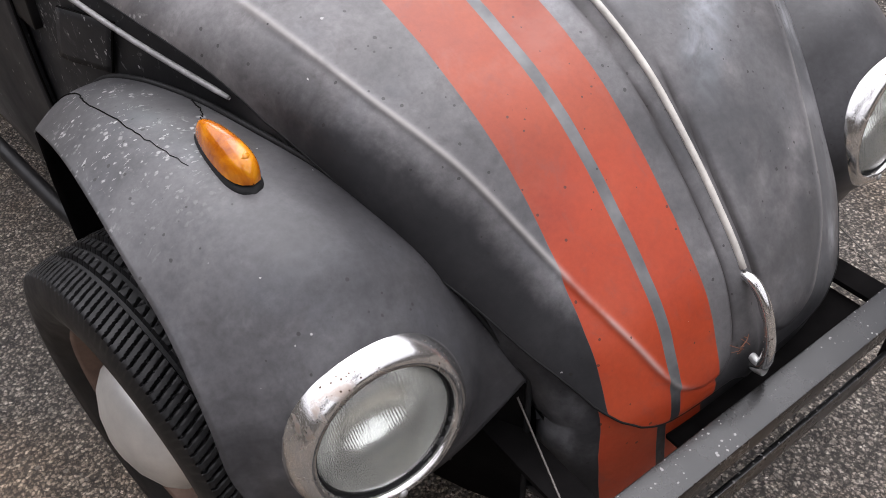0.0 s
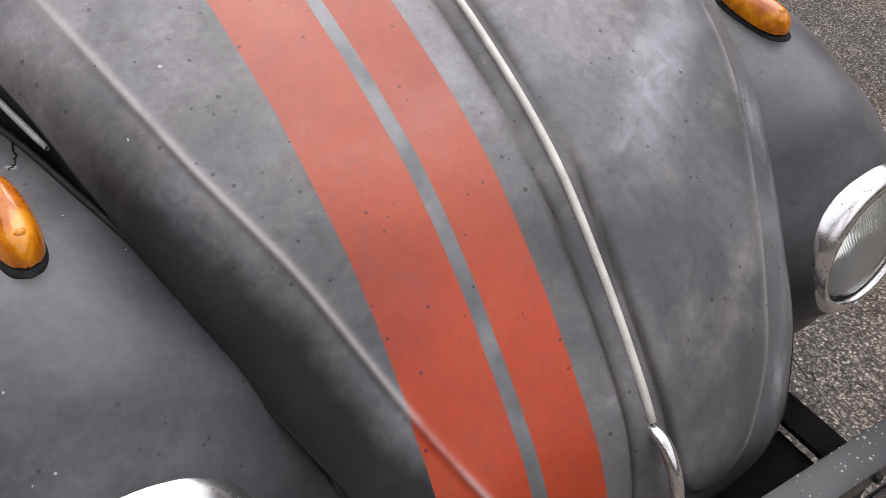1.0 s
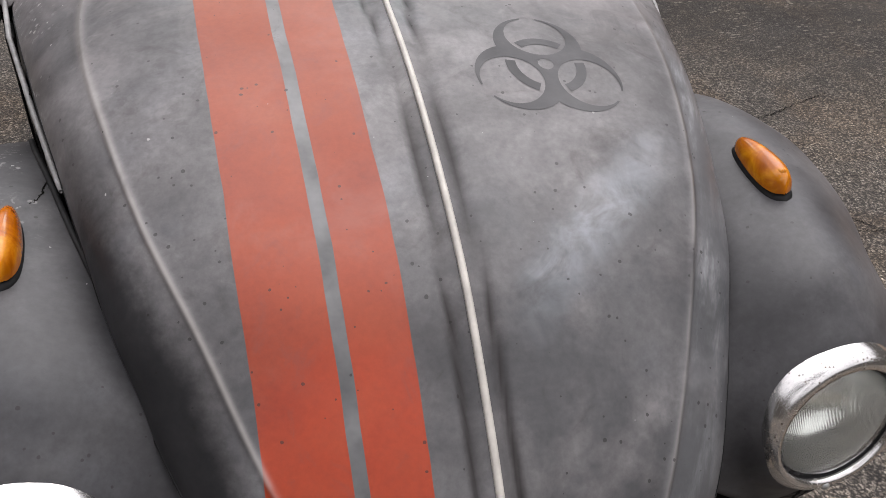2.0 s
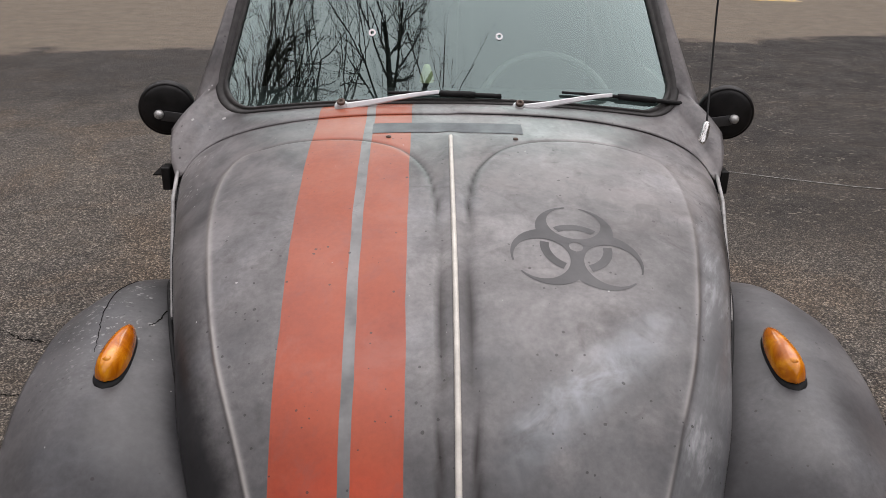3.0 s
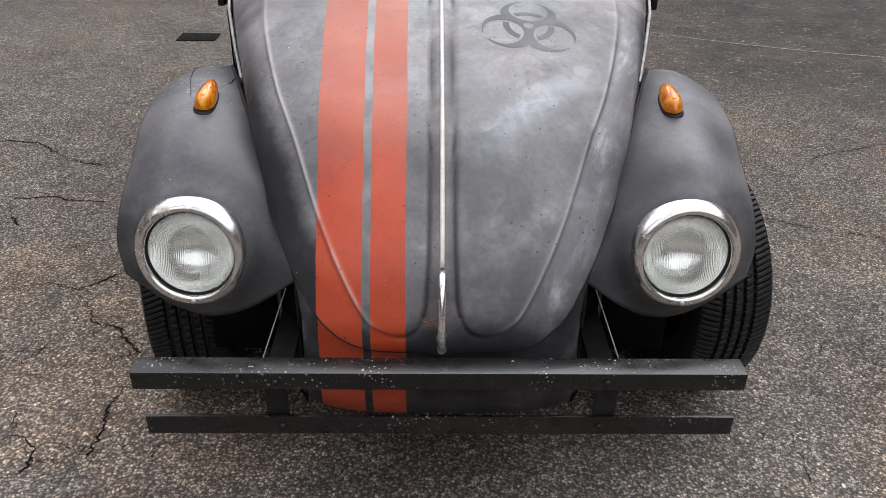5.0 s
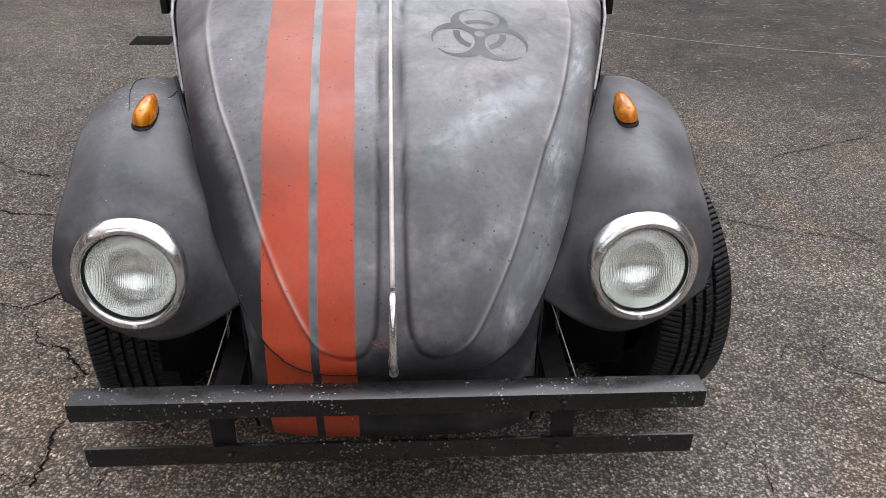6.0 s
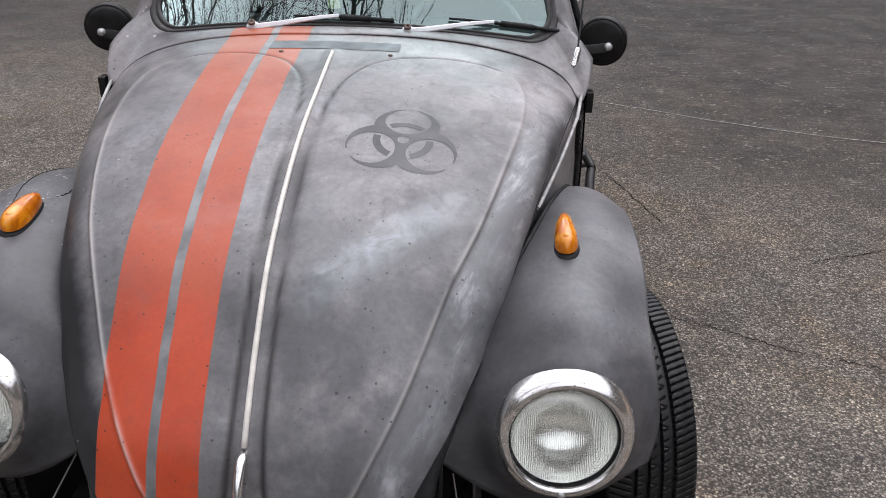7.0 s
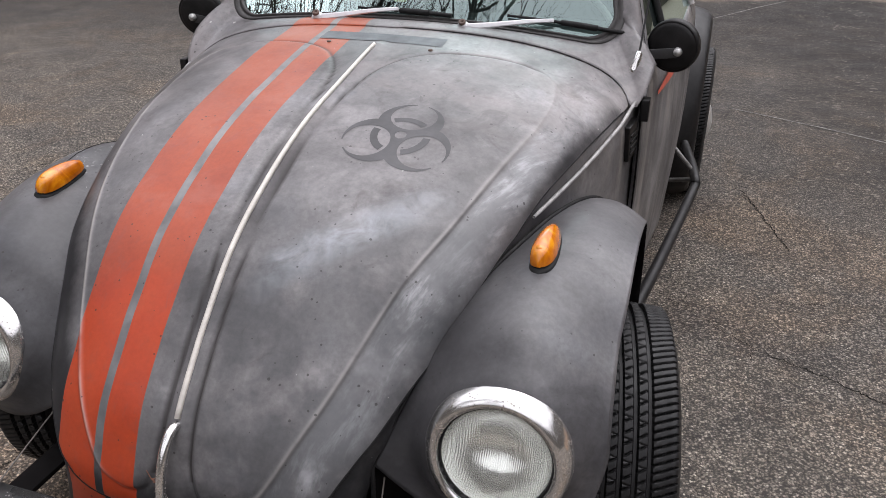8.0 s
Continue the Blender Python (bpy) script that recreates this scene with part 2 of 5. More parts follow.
    chip = k.math("MULTIPLY", k.smooth(k.noise(34, 5, 0.7, dist=0.8), 0.60, 0.70), 0.45)
    zone = k.math("MULTIPLY", k.smooth(px_, -0.46, -0.54), k.math("MULTIPLY", k.smooth(py_, 0.20, 0.45), k.smooth(py_, 1.0, 0.85)))
    splash = k.math("MULTIPLY", k.math("MAXIMUM", drip, chip), k.math("MULTIPLY", zone, k.smooth(k.noise(9, 3), 0.28, 0.50)))
    col = k.mix(k.math("MULTIPLY", splash, 0.75), col, (0.42, 0.41, 0.40))
    r = k.ramp(k.noise(7, 5, 0.6), [(0.3, rough - 0.08), (0.7, rough + 0.14)])
    k.set(Base_Color=col, Roughness=r, Specular_IOR_Level=k.math("MULTIPLY", k.math("SUBTRACT", 1.0, k.math("MULTIPLY", dull, 0.75)), 0.37), Coat_Weight=k.math("MULTIPLY", k.math("SUBTRACT", 1.0, dull), 0.12), Coat_Roughness=0.25)
    n1 = k.bump(k.noise(5.0, 2), 0.25, 0.006)
    k.bump(k.noise(230, 3), 0.12, 0.0006, n1)
    return k.m


def plain(name, c, rough=0.5, metal=0.0, var=0.25, scale=30, bump=0.15, coat=0.0, spec=0.5):
    k = Mat(name)
    n = k.ramp(k.noise(scale, 5, 0.65), [(0.3, 1 - var), (0.7, 1 + var)])
    base = k.node("ShaderNodeRGB").outputs[0]
    base.default_value = (*c, 1)
    k.set(Base_Color=k.mix(1.0, base, n, "MULTIPLY"), Metallic=metal, Coat_Weight=coat, Specular_IOR_Level=spec,
          Roughness=k.ramp(k.noise(scale * 0.6, 4), [(0.3, max(0.02, rough * 0.8)), (0.7, min(1, rough * 1.25))]))
    k.bump(k.noise(scale * 8, 3), bump, 0.0008)
    return k.m


PAINT = patina("worn_grey_paint", (0.040, 0.038, 0.039), (0.098, 0.093, 0.093), (0.18, 0.172, 0.170), LEFT_DARK=0.93)
HOOD = patina("worn_grey_paint_striped", (0.042, 0.040, 0.041), (0.116, 0.110, 0.111), (0.220, 0.210, 0.209), stripes=True)
FENDER = patina("dull_dark_grey_paint", (0.038, 0.037, 0.039), (0.079, 0.077, 0.080), (0.132, 0.129, 0.130), SM=0.55, WING_SHADE=0.62)
BLACK = plain("black_steel", (0.010, 0.0095, 0.0095), 0.42, 0.0, 0.6, 22, spec=0.20)
DARK = plain("underbody_black", (0.006, 0.0055, 0.0055), 0.95, 0.0, 0.4, 15, spec=0.02)
RUBBER = plain("black_rubber", (0.011, 0.011, 0.0112), 0.6, 0.0, 0.35, 40, spec=0.16)
kc = Mat("chrome")
spk = kc.math("MULTIPLY", kc.smooth(kc.math("ADD", kc.voro(150), kc.math("MULTIPLY", kc.noise(300, 2), 0.2)), 0.36, 0.22), kc.smooth(kc.noise(22, 5), 0.44, 0.56))
rust = kc.smooth(kc.noise(19, 6, 0.72, dist=0.8), 0.56, 0.70)
haze = kc.ramp(kc.noise(22, 6, 0.7), [(0.3, (0.62, 0.61, 0.60)), (0.7, (0.82, 0.81, 0.79))])
kc.set(Base_Color=kc.mix(spk, kc.mix(kc.math("MULTIPLY", rust, 0.55), haze, (0.42, 0.27, 0.17)), (0.10, 0.06, 0.04)), Metallic=0.95,
       Roughness=kc.math("ADD", kc.ramp(kc.noise(34, 6, 0.7), [(0.3, 0.13), (0.7, 0.26)]), kc.math("MULTIPLY", kc.math("ADD", spk, rust), 0.25)))
kc.bump(kc.noise(60, 4), 0.10, 0.001)
CHROME = kc.m
STEEL = plain("dull_silver", (0.45, 0.45, 0.44), 0.40, 0.6, 0.2, 30)
TRIM = plain("tarnished_trim", (0.25, 0.245, 0.24), 0.5, 0.2, 0.35, 40)
WHITEMETAL = plain("silver_paint", (0.62, 0.62, 0.63), 0.35, 0.3, 0.10, 30)
FLASH = plain("orange_red_paint", (0.42, 0.08, 0.045), 0.5, 0.0, 0.25, 20)
TWIG = plain("rusty_twig", (0.22, 0.09, 0.05), 0.8)
CREAM = plain("cream_trim", (0.50, 0.475, 0.43), 0.5, 0.0, 0.22, 25)
SYMBOL = plain("dark_grey_stencil_paint", (0.032, 0.031, 0.033), 0.5, 0.0, 0.3, 18)
RIVET = plain("rusty_bolt", (0.085, 0.055, 0.042), 0.6, 0.3, 0.4, 60)
TAPE = plain("slate_grey_tape", (0.075, 0.082, 0.088), 0.55, 0.0, 0.18, 30)
INTERIOR = plain("dark_vinyl", (0.035, 0.04, 0.042), 0.5, 0.0, 0.3, 20)


# ---- mesh helpers ----
def spline(ts, vs):
    ts, vs = np.asarray(ts, float), np.asarray(vs, float)
    sl = np.gradient(vs, ts, axis=0)

    def at(t):
        t = np.clip(np.asarray(t, float), ts[0], ts[-1])
        i = np.clip(np.searchsorted(ts, t, side="right") - 1, 0, len(ts) - 2)
        h = ts[i + 1] - ts[i]
        f = (t - ts[i]) / h
        if vs.ndim > 1:
            f, h = f[..., None], h[..., None]
        return ((2 * f**3 - 3 * f**2 + 1) * vs[i] + (f**3 - 2 * f**2 + f) * h * sl[i]
                + (3 * f**2 - 2 * f**3) * vs[i + 1] + (f**3 - f**2) * h * sl[i + 1])
    return at


def mesh_of(name, verts, faces, smooth=True):
    me = bpy.data.meshes.new(name)
    me.from_pydata([tuple(map(float, v)) for v in verts], [], faces)
    me.update()
    if smooth:
        me.polygons.foreach_set("use_smooth", [True] * len(me.polygons))
    return me


def grid(P, wrap_u=False, wrap_v=False, keep=None, flip=False):
    n, m = P.shape[:2]
    faces = []
    for i in range(n if wrap_u else n - 1):
        for j in range(m if wrap_v else m - 1):
            if keep is not None and not keep[i][j]:
                continue
            a, b = i * m + j, i * m + (j + 1) % m
            c, d = ((i + 1) % n) * m + (j + 1) % m, ((i + 1) % n) * m + j
            faces.append((a, d, c, b) if flip else (a, b, c, d))
    return P.reshape(-1, 3), faces


def join(*parts):
    V, F, o = [], [], 0
    for v, f in parts:
        V.extend(v)
        F.extend(tuple(i + o for i in face) for face in f)
        o += len(v)
    return V, F


def tube(pts, r, sides=10, closed=False):
    P = np.array(pts, float)
    n = len(P)
    rs = np.broadcast_to(np.asarray(r, float), (n,))
    tan = np.gradient(P, axis=0) if not closed else np.roll(P, -1, 0) - np.roll(P, 1, 0)
    tan /= np.linalg.norm(tan, axis=1, keepdims=True) + 1e-9
    up = np.array([0, 0, 1.0]) if abs(tan[0][2]) < 0.9 else np.array([1.0, 0, 0])
    rows = []
    for i in range(n):
        a = up - tan[i] * (up @ tan[i])
        a /= np.linalg.norm(a) + 1e-9
        up = a
        b = np.cross(tan[i], a)
        ang = np.linspace(0, 2 * np.pi, sides, endpoint=False)
        rows.append(P[i] + rs[i] * (np.cos(ang)[:, None] * a + np.sin(ang)[:, None] * b))
    v, f = grid(np.array(rows), wrap_u=closed, wrap_v=True)
    if not closed:
        f = f + [tuple(range(sides)), tuple((n - 1) * sides + k for k in reversed(range(sides)))]
    return v, f


def lathe(profile, m, seg=48):
    """profile: (radius, height along the axis); m: matrix whose z is the axis."""
    pr = np.array(profile, float)
    ang = np.linspace(0, 2 * np.pi, seg, endpoint=False)
    P = np.stack([pr[:, 0, None] * np.cos(ang), pr[:, 0, None] * np.sin(ang), np.repeat(pr[:, 1, None], seg, 1)], -1)
    mm = np.array(m)
    return grid(P @ mm[:3, :3].T + mm[:3, 3], wrap_v=True)


def box(x0, x1, y0, y1, z0, z1, bev=0.003, m=None):
    bm = bmesh.new()
    bmesh.ops.create_cube(bm, size=1)
    bmesh.ops.transform(bm, verts=bm.verts, matrix=Matrix.LocRotScale(((x0 + x1) / 2, (y0 + y1) / 2, (z0 + z1) / 2), None, (x1 - x0, y1 - y0, z1 - z0)))
    if bev:
        bmesh.ops.bevel(bm, geom=bm.edges[:], offset=bev, segments=2, affect="EDGES", profile=0.6)
    if m is not None:
        bmesh.ops.transform(bm, verts=bm.verts, matrix=m)
    bm.verts.index_update()
    out = [tuple(v.co) for v in bm.verts], [tuple(v.index for v in f.verts) for f in bm.faces]
    bm.free()
    return out


def part(name, vf, material, parent=None, label="", smooth=True, thick=0.0):
    ob = new(name, mesh_of(name, vf[0], vf[1], smooth))
    ob.data.materials.append(material)
    if thick:
        mod = ob.modifiers.new("thickness", "SOLIDIFY")
        mod.thickness, mod.offset = thick, -1.0
    if parent is not None:
        ob.parent = parent
    return tagged(ob, label)


def flat(ob, angle=30):
    ob.data.set_sharp_from_angle(angle=radians(angle))
    return ob


# ---- ground ----
def asphalt():
    k = Mat("old_asphalt")
    x, y, z = k.xyz()
    jig = k.node("ShaderNodeTexNoise", Scale=170.0, Detail=2.0)
    k.put(jig.inputs["Vector"], k.tc)
    jv = k.node("ShaderNodeVectorMath")
    jv.operation = "MULTIPLY_ADD"
    k.put(jv.inputs[0], jig.outputs["Color"])
    jv.inputs[1].default_value = (0.011, 0.011, 0.011)
    k.put(jv.inputs[2], k.tc)
    stones = k.voro(128, out="Color", vec=jv.outputs[0])
    dist = k.voro(128, vec=jv.outputs[0])
    small = k.voro(290, vec=jv.outputs[0])
    sep = k.node("ShaderNodeSeparateColor", Color=stones).outputs
    stone = k.ramp(sep[0], [(0.0, (0.070, 0.062, 0.055)), (0.35, (0.122, 0.108, 0.093)), (0.7, (0.192, 0.170, 0.145)), (0.92, (0.275, 0.246, 0.210)), (1.0, (0.40, 0.365, 0.315))])
    stone = k.mix(1.0, stone, k.ramp(k.noise(360, 4, 0.7), [(0.3, 0.74), (0.7, 1.66)]), "MULTIPLY")
    tar = k.smooth(k.math("ADD", dist, k.math("MULTIPLY", small, 0.25)), 0.44, 0.76)
    col = k.mix(k.math("MULTIPLY", tar, 0.85), stone, (0.022, 0.021, 0.020))
    big = k.mix(1.0, k.ramp(k.noise(0.8, 6, 0.62, dist=0.6), [(0.3, (0.80, 0.80, 0.81)), (0.5, (0.98, 0.97, 0.96)), (0.7, (1.18, 1.14, 1.09))]), k.ramp(k.noise(2.3, 5, 0.62, dist=0.8), [(0.3, (0.82, 0.82, 0.84)), (0.5, (1.0, 1.0, 0.99)), (0.7, (1.18, 1.15, 1.11))]), "MULTIPLY")
    col = k.mix(1.0, col, big, "MULTIPLY")
    mid = k.ramp(k.noise(6, 5, 0.6), [(0.3, 0.80), (0.5, 1.0), (0.7, 1.20)])
    col = k.mix(1.0, col, mid, "MULTIPLY")
    col = k.mix(1.0, col, k.ramp(k.noise(28, 4, 0.7), [(0.3, 0.78), (0.7, 1.22)]), "MULTIPLY")
    dirt = k.smooth(k.noise(1.3, 5, 0.62, dist=0.9), 0.44, 0.66)
    col = k.mix(dirt, col, k.mix(1.0, col, (1.14, 1.03, 0.92), "MULTIPLY"))
    wob = k.math("MULTIPLY", k.math("SUBTRACT", k.noise(0.7, 4, 0.6), 0.5), 2.2)
    yy = k.math("ADD", k.math("ADD", y, wob), k.math("MULTIPLY", x, -0.16))
    damp = k.math("MULTIPLY", k.smooth(yy, 4.4, 7.2), k.smooth(yy, 8.7, 8.4))
    damp = k.math("MULTIPLY", damp, 0.72)
    col = k.mix(damp, col, (0.022, 0.021, 0.021))
    zone = k.math("MULTIPLY", k.smooth(k.math("ADD", x, wob), 0.6, 2.0), k.smooth(k.math("ADD", y, wob), 1.2, 3.2))
    col = k.mix(k.math("MULTIPLY", zone, 0.62), col, (0.024, 0.021, 0.019))
    far = k.math("MULTIPLY", k.smooth(k.math("ADD", y, wob), 1.6, 4.4), k.math("ADD", 0.45, k.math("MULTIPLY", k.smooth(k.math("ADD", x, wob), -1.6, 0.6), 0.55)))
    col = k.mix(k.math("MULTIPLY", far, 0.52), col, (0.034, 0.031, 0.028))
    sx = k.node("ShaderNodeMapping", Vector=k.tc, Rotation=(0, 0, 0.25), Scale=(9.0, 22.0, 1.0))
    patch = k.ramp(k.noise(1.0, 5, 0.75, vec=sx.outputs[0], dist=0.5), [(0.32, 0.66), (0.5, 0.98), (0.68, 1.42)])
    col = k.mix(k.math("ADD", 0.25, k.math("MULTIPLY", far, 0.75)), col, k.mix(1.0, col, patch, "MULTIPLY"))
    bits = k.math("LESS_THAN", k.voro(38), k.math("MULTIPLY", k.smooth(k.noise(13, 3), 0.42, 0.60), 0.25))
    col = k.mix(k.math("MULTIPLY", bits, 0.42), col, (0.26, 0.235, 0.20))
    dark_bits = k.math("LESS_THAN", k.voro(34), k.math("MULTIPLY", k.smooth(k.noise(10, 3), 0.48, 0.62), 0.22))
    col = k.mix(k.math("MULTIPLY", dark_bits, 0.6), col, (0.020, 0.018, 0.017))
    blotch = k.ramp(k.noise(1.7, 7, 0.68, dist=1.1), [(0.32, (0.60, 0.60, 0.62)), (0.47, (0.94, 0.94, 0.94)), (0.56, (1.06, 1.04, 1.01)), (0.70, (1.46, 1.38, 1.28))])
    col = k.mix(k.math("ADD", 0.25, k.math("MULTIPLY", zone, 0.6)), col, k.mix(1.0, col, blotch, "MULTIPLY"))
    lying = k.node("ShaderNodeMapping", Vector=k.tc, Rotation=(0, 0, 0.3), Scale=(17.0, 30.0, 1.0))
    straw = k.math("LESS_THAN", k.math("ADD", k.voro(1.0, vec=lying.outputs[0]), k.math("MULTIPLY", k.math("SUBTRACT", k.noise(60, 2), 0.5), 0.3)), k.math("MULTIPLY", k.smooth(k.noise(4, 4), 0.40, 0.62), 0.24))
    col = k.mix(k.math("MULTIPLY", straw, k.math("ADD", 0.15, k.math("MULTIPLY", zone, 0.40))), col, (0.25, 0.225, 0.185))
    # asphalt gets paler towards the near side
    worn = k.smooth(k.math("ADD", y, k.math("MULTIPLY", wob, 0.25)), 0.9, -0.3)
    col = k.mix(worn, col, k.mix(1.0, col, (1.24, 1.24, 1.26), "MULTIPLY"))
    road = k.smooth(yy, 8.45, 8.75)
    roadcol = k.mix(1.0, k.ramp(k.noise(60, 4, 0.7), [(0.3, (0.115, 0.094, 0.071)), (0.7, (0.175, 0.148, 0.117))]), mid, "MULTIPLY")
    col = k.mix(road, col, roadcol)
    k.set(Base_Color=col, Roughness=k.ramp(k.noise(3, 4), [(0.3, 0.72), (0.7, 0.95)]), Specular_IOR_Level=0.18)
    h = k.math("SUBTRACT", k.math("MULTIPLY", sep[1], 0.45), k.math("MULTIPLY", k.smooth(dist, 0.15, 0.65), 1.0))
    k.bump(h, 0.9, 0.004)
    return k.m


GR = np.array([[[-900, -900, 0], [900, -900, 0]], [[-900, 900, 0], [900, 900, 0]]], float)
ground = part("ground", grid(GR), asphalt(), smooth=False)
tagged(ground, "old cracked grey asphalt with loose stone grain", "ground", kind="structure")

# cracks
CRACK = plain("crack_dirt", (0.006, 0.0055, 0.005), 0.95, 0.0, 0.3, 60, spec=0.05)
CRACKS_WEST = [
    [(-2.6, 2.14), (-2.1, 2.08), (-1.83, 2.04), (-1.67, 1.9), (-1.53, 1.81), (-1.43, 1.79)],
    [(-1.76, 1.5), (-1.63, 1.46), (-1.54, 1.49), (-1.43, 1.45), (-1.3, 1.44)],
    [(-1.69, 1.46), (-1.64, 1.34), (-1.56, 1.23)],
    [(-1.3, 0.85), (-1.18, 0.8), (-1.12, 0.85), (-1.07, 0.91)],
    [(-1.18, 0.8), (-1.08, 0.67), (-1.07, 0.62), (-0.97, 0.59), (-0.93, 0.53), (-0.86, 0.46)],
    [(-0.85, 0.33), (-0.88, 0.24), (-0.86, 0.13), (-0.87, 0.04)],
    [(-0.69, 0.12), (-0.71, 0.08), (-0.7, 0.03)],
    [(-1.11, 0.11), (-1.06, 0.12), (-1.01, 0.08), (-1.0, 0.03), (-1.01, -0.02)],
    [(-1.0, 0.03), (-0.93, 0.04), (-0.87, 0.08)],
    [(-1.19, 0.4), (-1.15, 0.51)], [(-1.31, 1.1), (-1.24, 1.03)], [(-0.96, 0.44), (-0.86, 0.46)]]
CRACKS_EAST = [
    [(1.04, 0.61), (1.19, 0.52), (1.29, 0.41), (1.38, 0.35), (1.6, 0.22)],
    [(1.25, 0.34), (1.24, 0.29), (1.29, 0.18)], [(0.85, 0.16), (0.91, 0.05), (0.89, -0.05)],
    [(1.5, 1.66), (1.48, 1.52), (1.57, 1.41), (1.78, 1.15)],
    [(1.61, 1.81), (1.74, 1.95), (1.91, 2.01), (2.28, 2.16)],
    [(0.7, 1.75), (0.85, 1.61), (1.03, 1.46), (1.24, 1.36), (1.4, 1.26), (1.62, 1.19), (1.78, 1.15)],
    [(1.11, 1.79), (1.24, 1.84), (1.36, 1.86), (1.47, 1.82)],
    [(0.9, 3.08), (1.02, 2.81), (1.11, 2.5), (1.18, 2.25)], [(1.63, 2.14), (1.7, 2.0)],
    [(1.9, 3.47), (2.0, 3.18)]]
rc = random.Random(4)
CV, CF = [], []
hair = []
for line in CRACKS_WEST + CRACKS_EAST:  # finer side cracks
    for _ in range(2 * len(line)):
        i = rc.randrange(len(line) - 1)
        f, a, d = rc.random(), rc.uniform(0, 6.28), rc.uniform(0.03, 0.12)
        p = [line[i][j] + f * (line[i + 1][j] - line[i][j]) for j in (0, 1)]
        hair.append([tuple(p), (p[0] + d * math.cos(a), p[1] + d * math.sin(a))])
for line in CRACKS_WEST + CRACKS_EAST + hair:
    fine, w = (0.35, 0.001) if line in hair else (0.55, 0.0012) if line in CRACKS_EAST else (1.0, 0.002)
    pts = []
    for (xa, ya), (xb, yb) in zip(line[:-1], line[1:]):
        n = max(2, int(math.hypot(xb - xa, yb - ya) / 0.008))
        pts += [(xa + (xb - xa) * i / n + rc.gauss(0, 0.0045), ya + (yb - ya) * i / n + rc.gauss(0, 0.0045)) for i in range(n)]
    o = len(CV)
    for i, (xa, ya) in enumerate(pts):
        xb, yb = pts[min(i + 1, len(pts) - 1)]
        xp, yp = pts[max(i - 1, 0)]
        nx, ny = -(yb - yp), xb - xp
        ln = math.hypot(nx, ny) + 1e-9
        w = min(max(w * rc.uniform(0.7, 1.42), 0.0007 * fine), 0.0042 * fine) if 0 < i < len(pts) - 1 else 0.0004
        CV += [(xa + nx / ln * w, ya + ny / ln * w, 0.002), (xa - nx / ln * w, ya - ny / ln * w, 0.002)]
    CF += [(o + 2 * i, o + 2 * i + 1, o + 2 * i + 3, o + 2 * i + 2) for i in range(len(pts) - 1)]
tagged(part("asphalt_cracks", (CV, CF), CRACK, smooth=False), "thin jagged cracks in the asphalt", "cracks", kind="structure")


def paint_line(name, pts, w, material, label):
    P = np.array([[(x, y - w / 2, 0.004), (x, y + w / 2, 0.004)] for x, y in pts])
    tagged(part(name, grid(P, flip=True), material, smooth=False), label, "road marking", kind="structure")


kf = Mat("faded_white_paint")
kf.set(Base_Color=kf.mix(kf.smooth(kf.noise(40, 5, 0.7), 0.42, 0.62), (0.055, 0.052, 0.048), (0.21, 0.20, 0.185)), Roughness=0.8)
ky = Mat("faded_yellow_paint")
ky.set(Base_Color=ky.mix(ky.smooth(ky.noise(6, 5, 0.7), 0.38, 0.62), (0.21, 0.19, 0.16), (0.48, 0.33, 0.07)), Roughness=0.8)
paint_line("white_line", [(0.95, 4.30), (1.45, 4.06), (1.75, 3.89), (2.02, 3.77), (2.40, 3.62), (3.2, 3.40)], 0.015, kf.m, "thin faded white line on asphalt")
paint_line("white_line", [(0.72, 7.30), (1.18, 8.16), (1.5, 8.7)], 0.03, kf.m, "thin faded white line on asphalt")
paint_line("yellow_line", [(-30, 15.4), (5.7, 19.0), (11.0, 20.6), (30, 27)], 0.14, ky.m, "yellow centre line on the road")
paint_line("yellow_line", [(4.8, 13.9), (5.6, 13.75), (6.3, 13.6)], 0.35, ky.m, "worn yellow road marking")
paint_line("yellow_line", [(6.6, 13.95), (7.6, 14.1), (8.4, 14.2)], 0.12, ky.m, "worn yellow road marking")
tagged(part("drain_patch", box(-1.67, -1.42, 3.74, 3.92, -0.01, 0.006, 0.004), CRACK), "small dark rectangular cover in the asphalt", "drain cover", kind="structure")

# leaf-strewn verge
EDGE = [(3.2, 1.0), (3.55, 2.6), (3.75, 3.57), (3.81, 3.91), (4.02, 4.58), (4.29, 5.43), (4.68, 6.29), (5.2, 7.2), (5.9, 8.2)]
VG = np.array([[(x + f * 5 + 0.05 * math.sin(9 * i + f * 7), y, 0.004 + 0.10 * min(f * 6, 1)) for f in (0, 0.03, 0.08, 0.2, 0.5, 1)] for i, (x, y) in enumerate(EDGE)])
kv = Mat("leaf_litter")
kv.set(Base_Color=kv.ramp(kv.voro(26, out="Color"), [(0.0, (0.05, 0.026, 0.012)), (0.4, (0.12, 0.062, 0.026)), (0.8, (0.20, 0.115, 0.05)), (1.0, (0.30, 0.19, 0.095))]), Roughness=0.8)
kv.bump(kv.voro(26), 0.8, 0.01)
tagged(part("verge", grid(VG), kv.m, smooth=False), "bank of brown fallen leaves beside the asphalt", "verge", kind="structure")
LV, LF = [], []
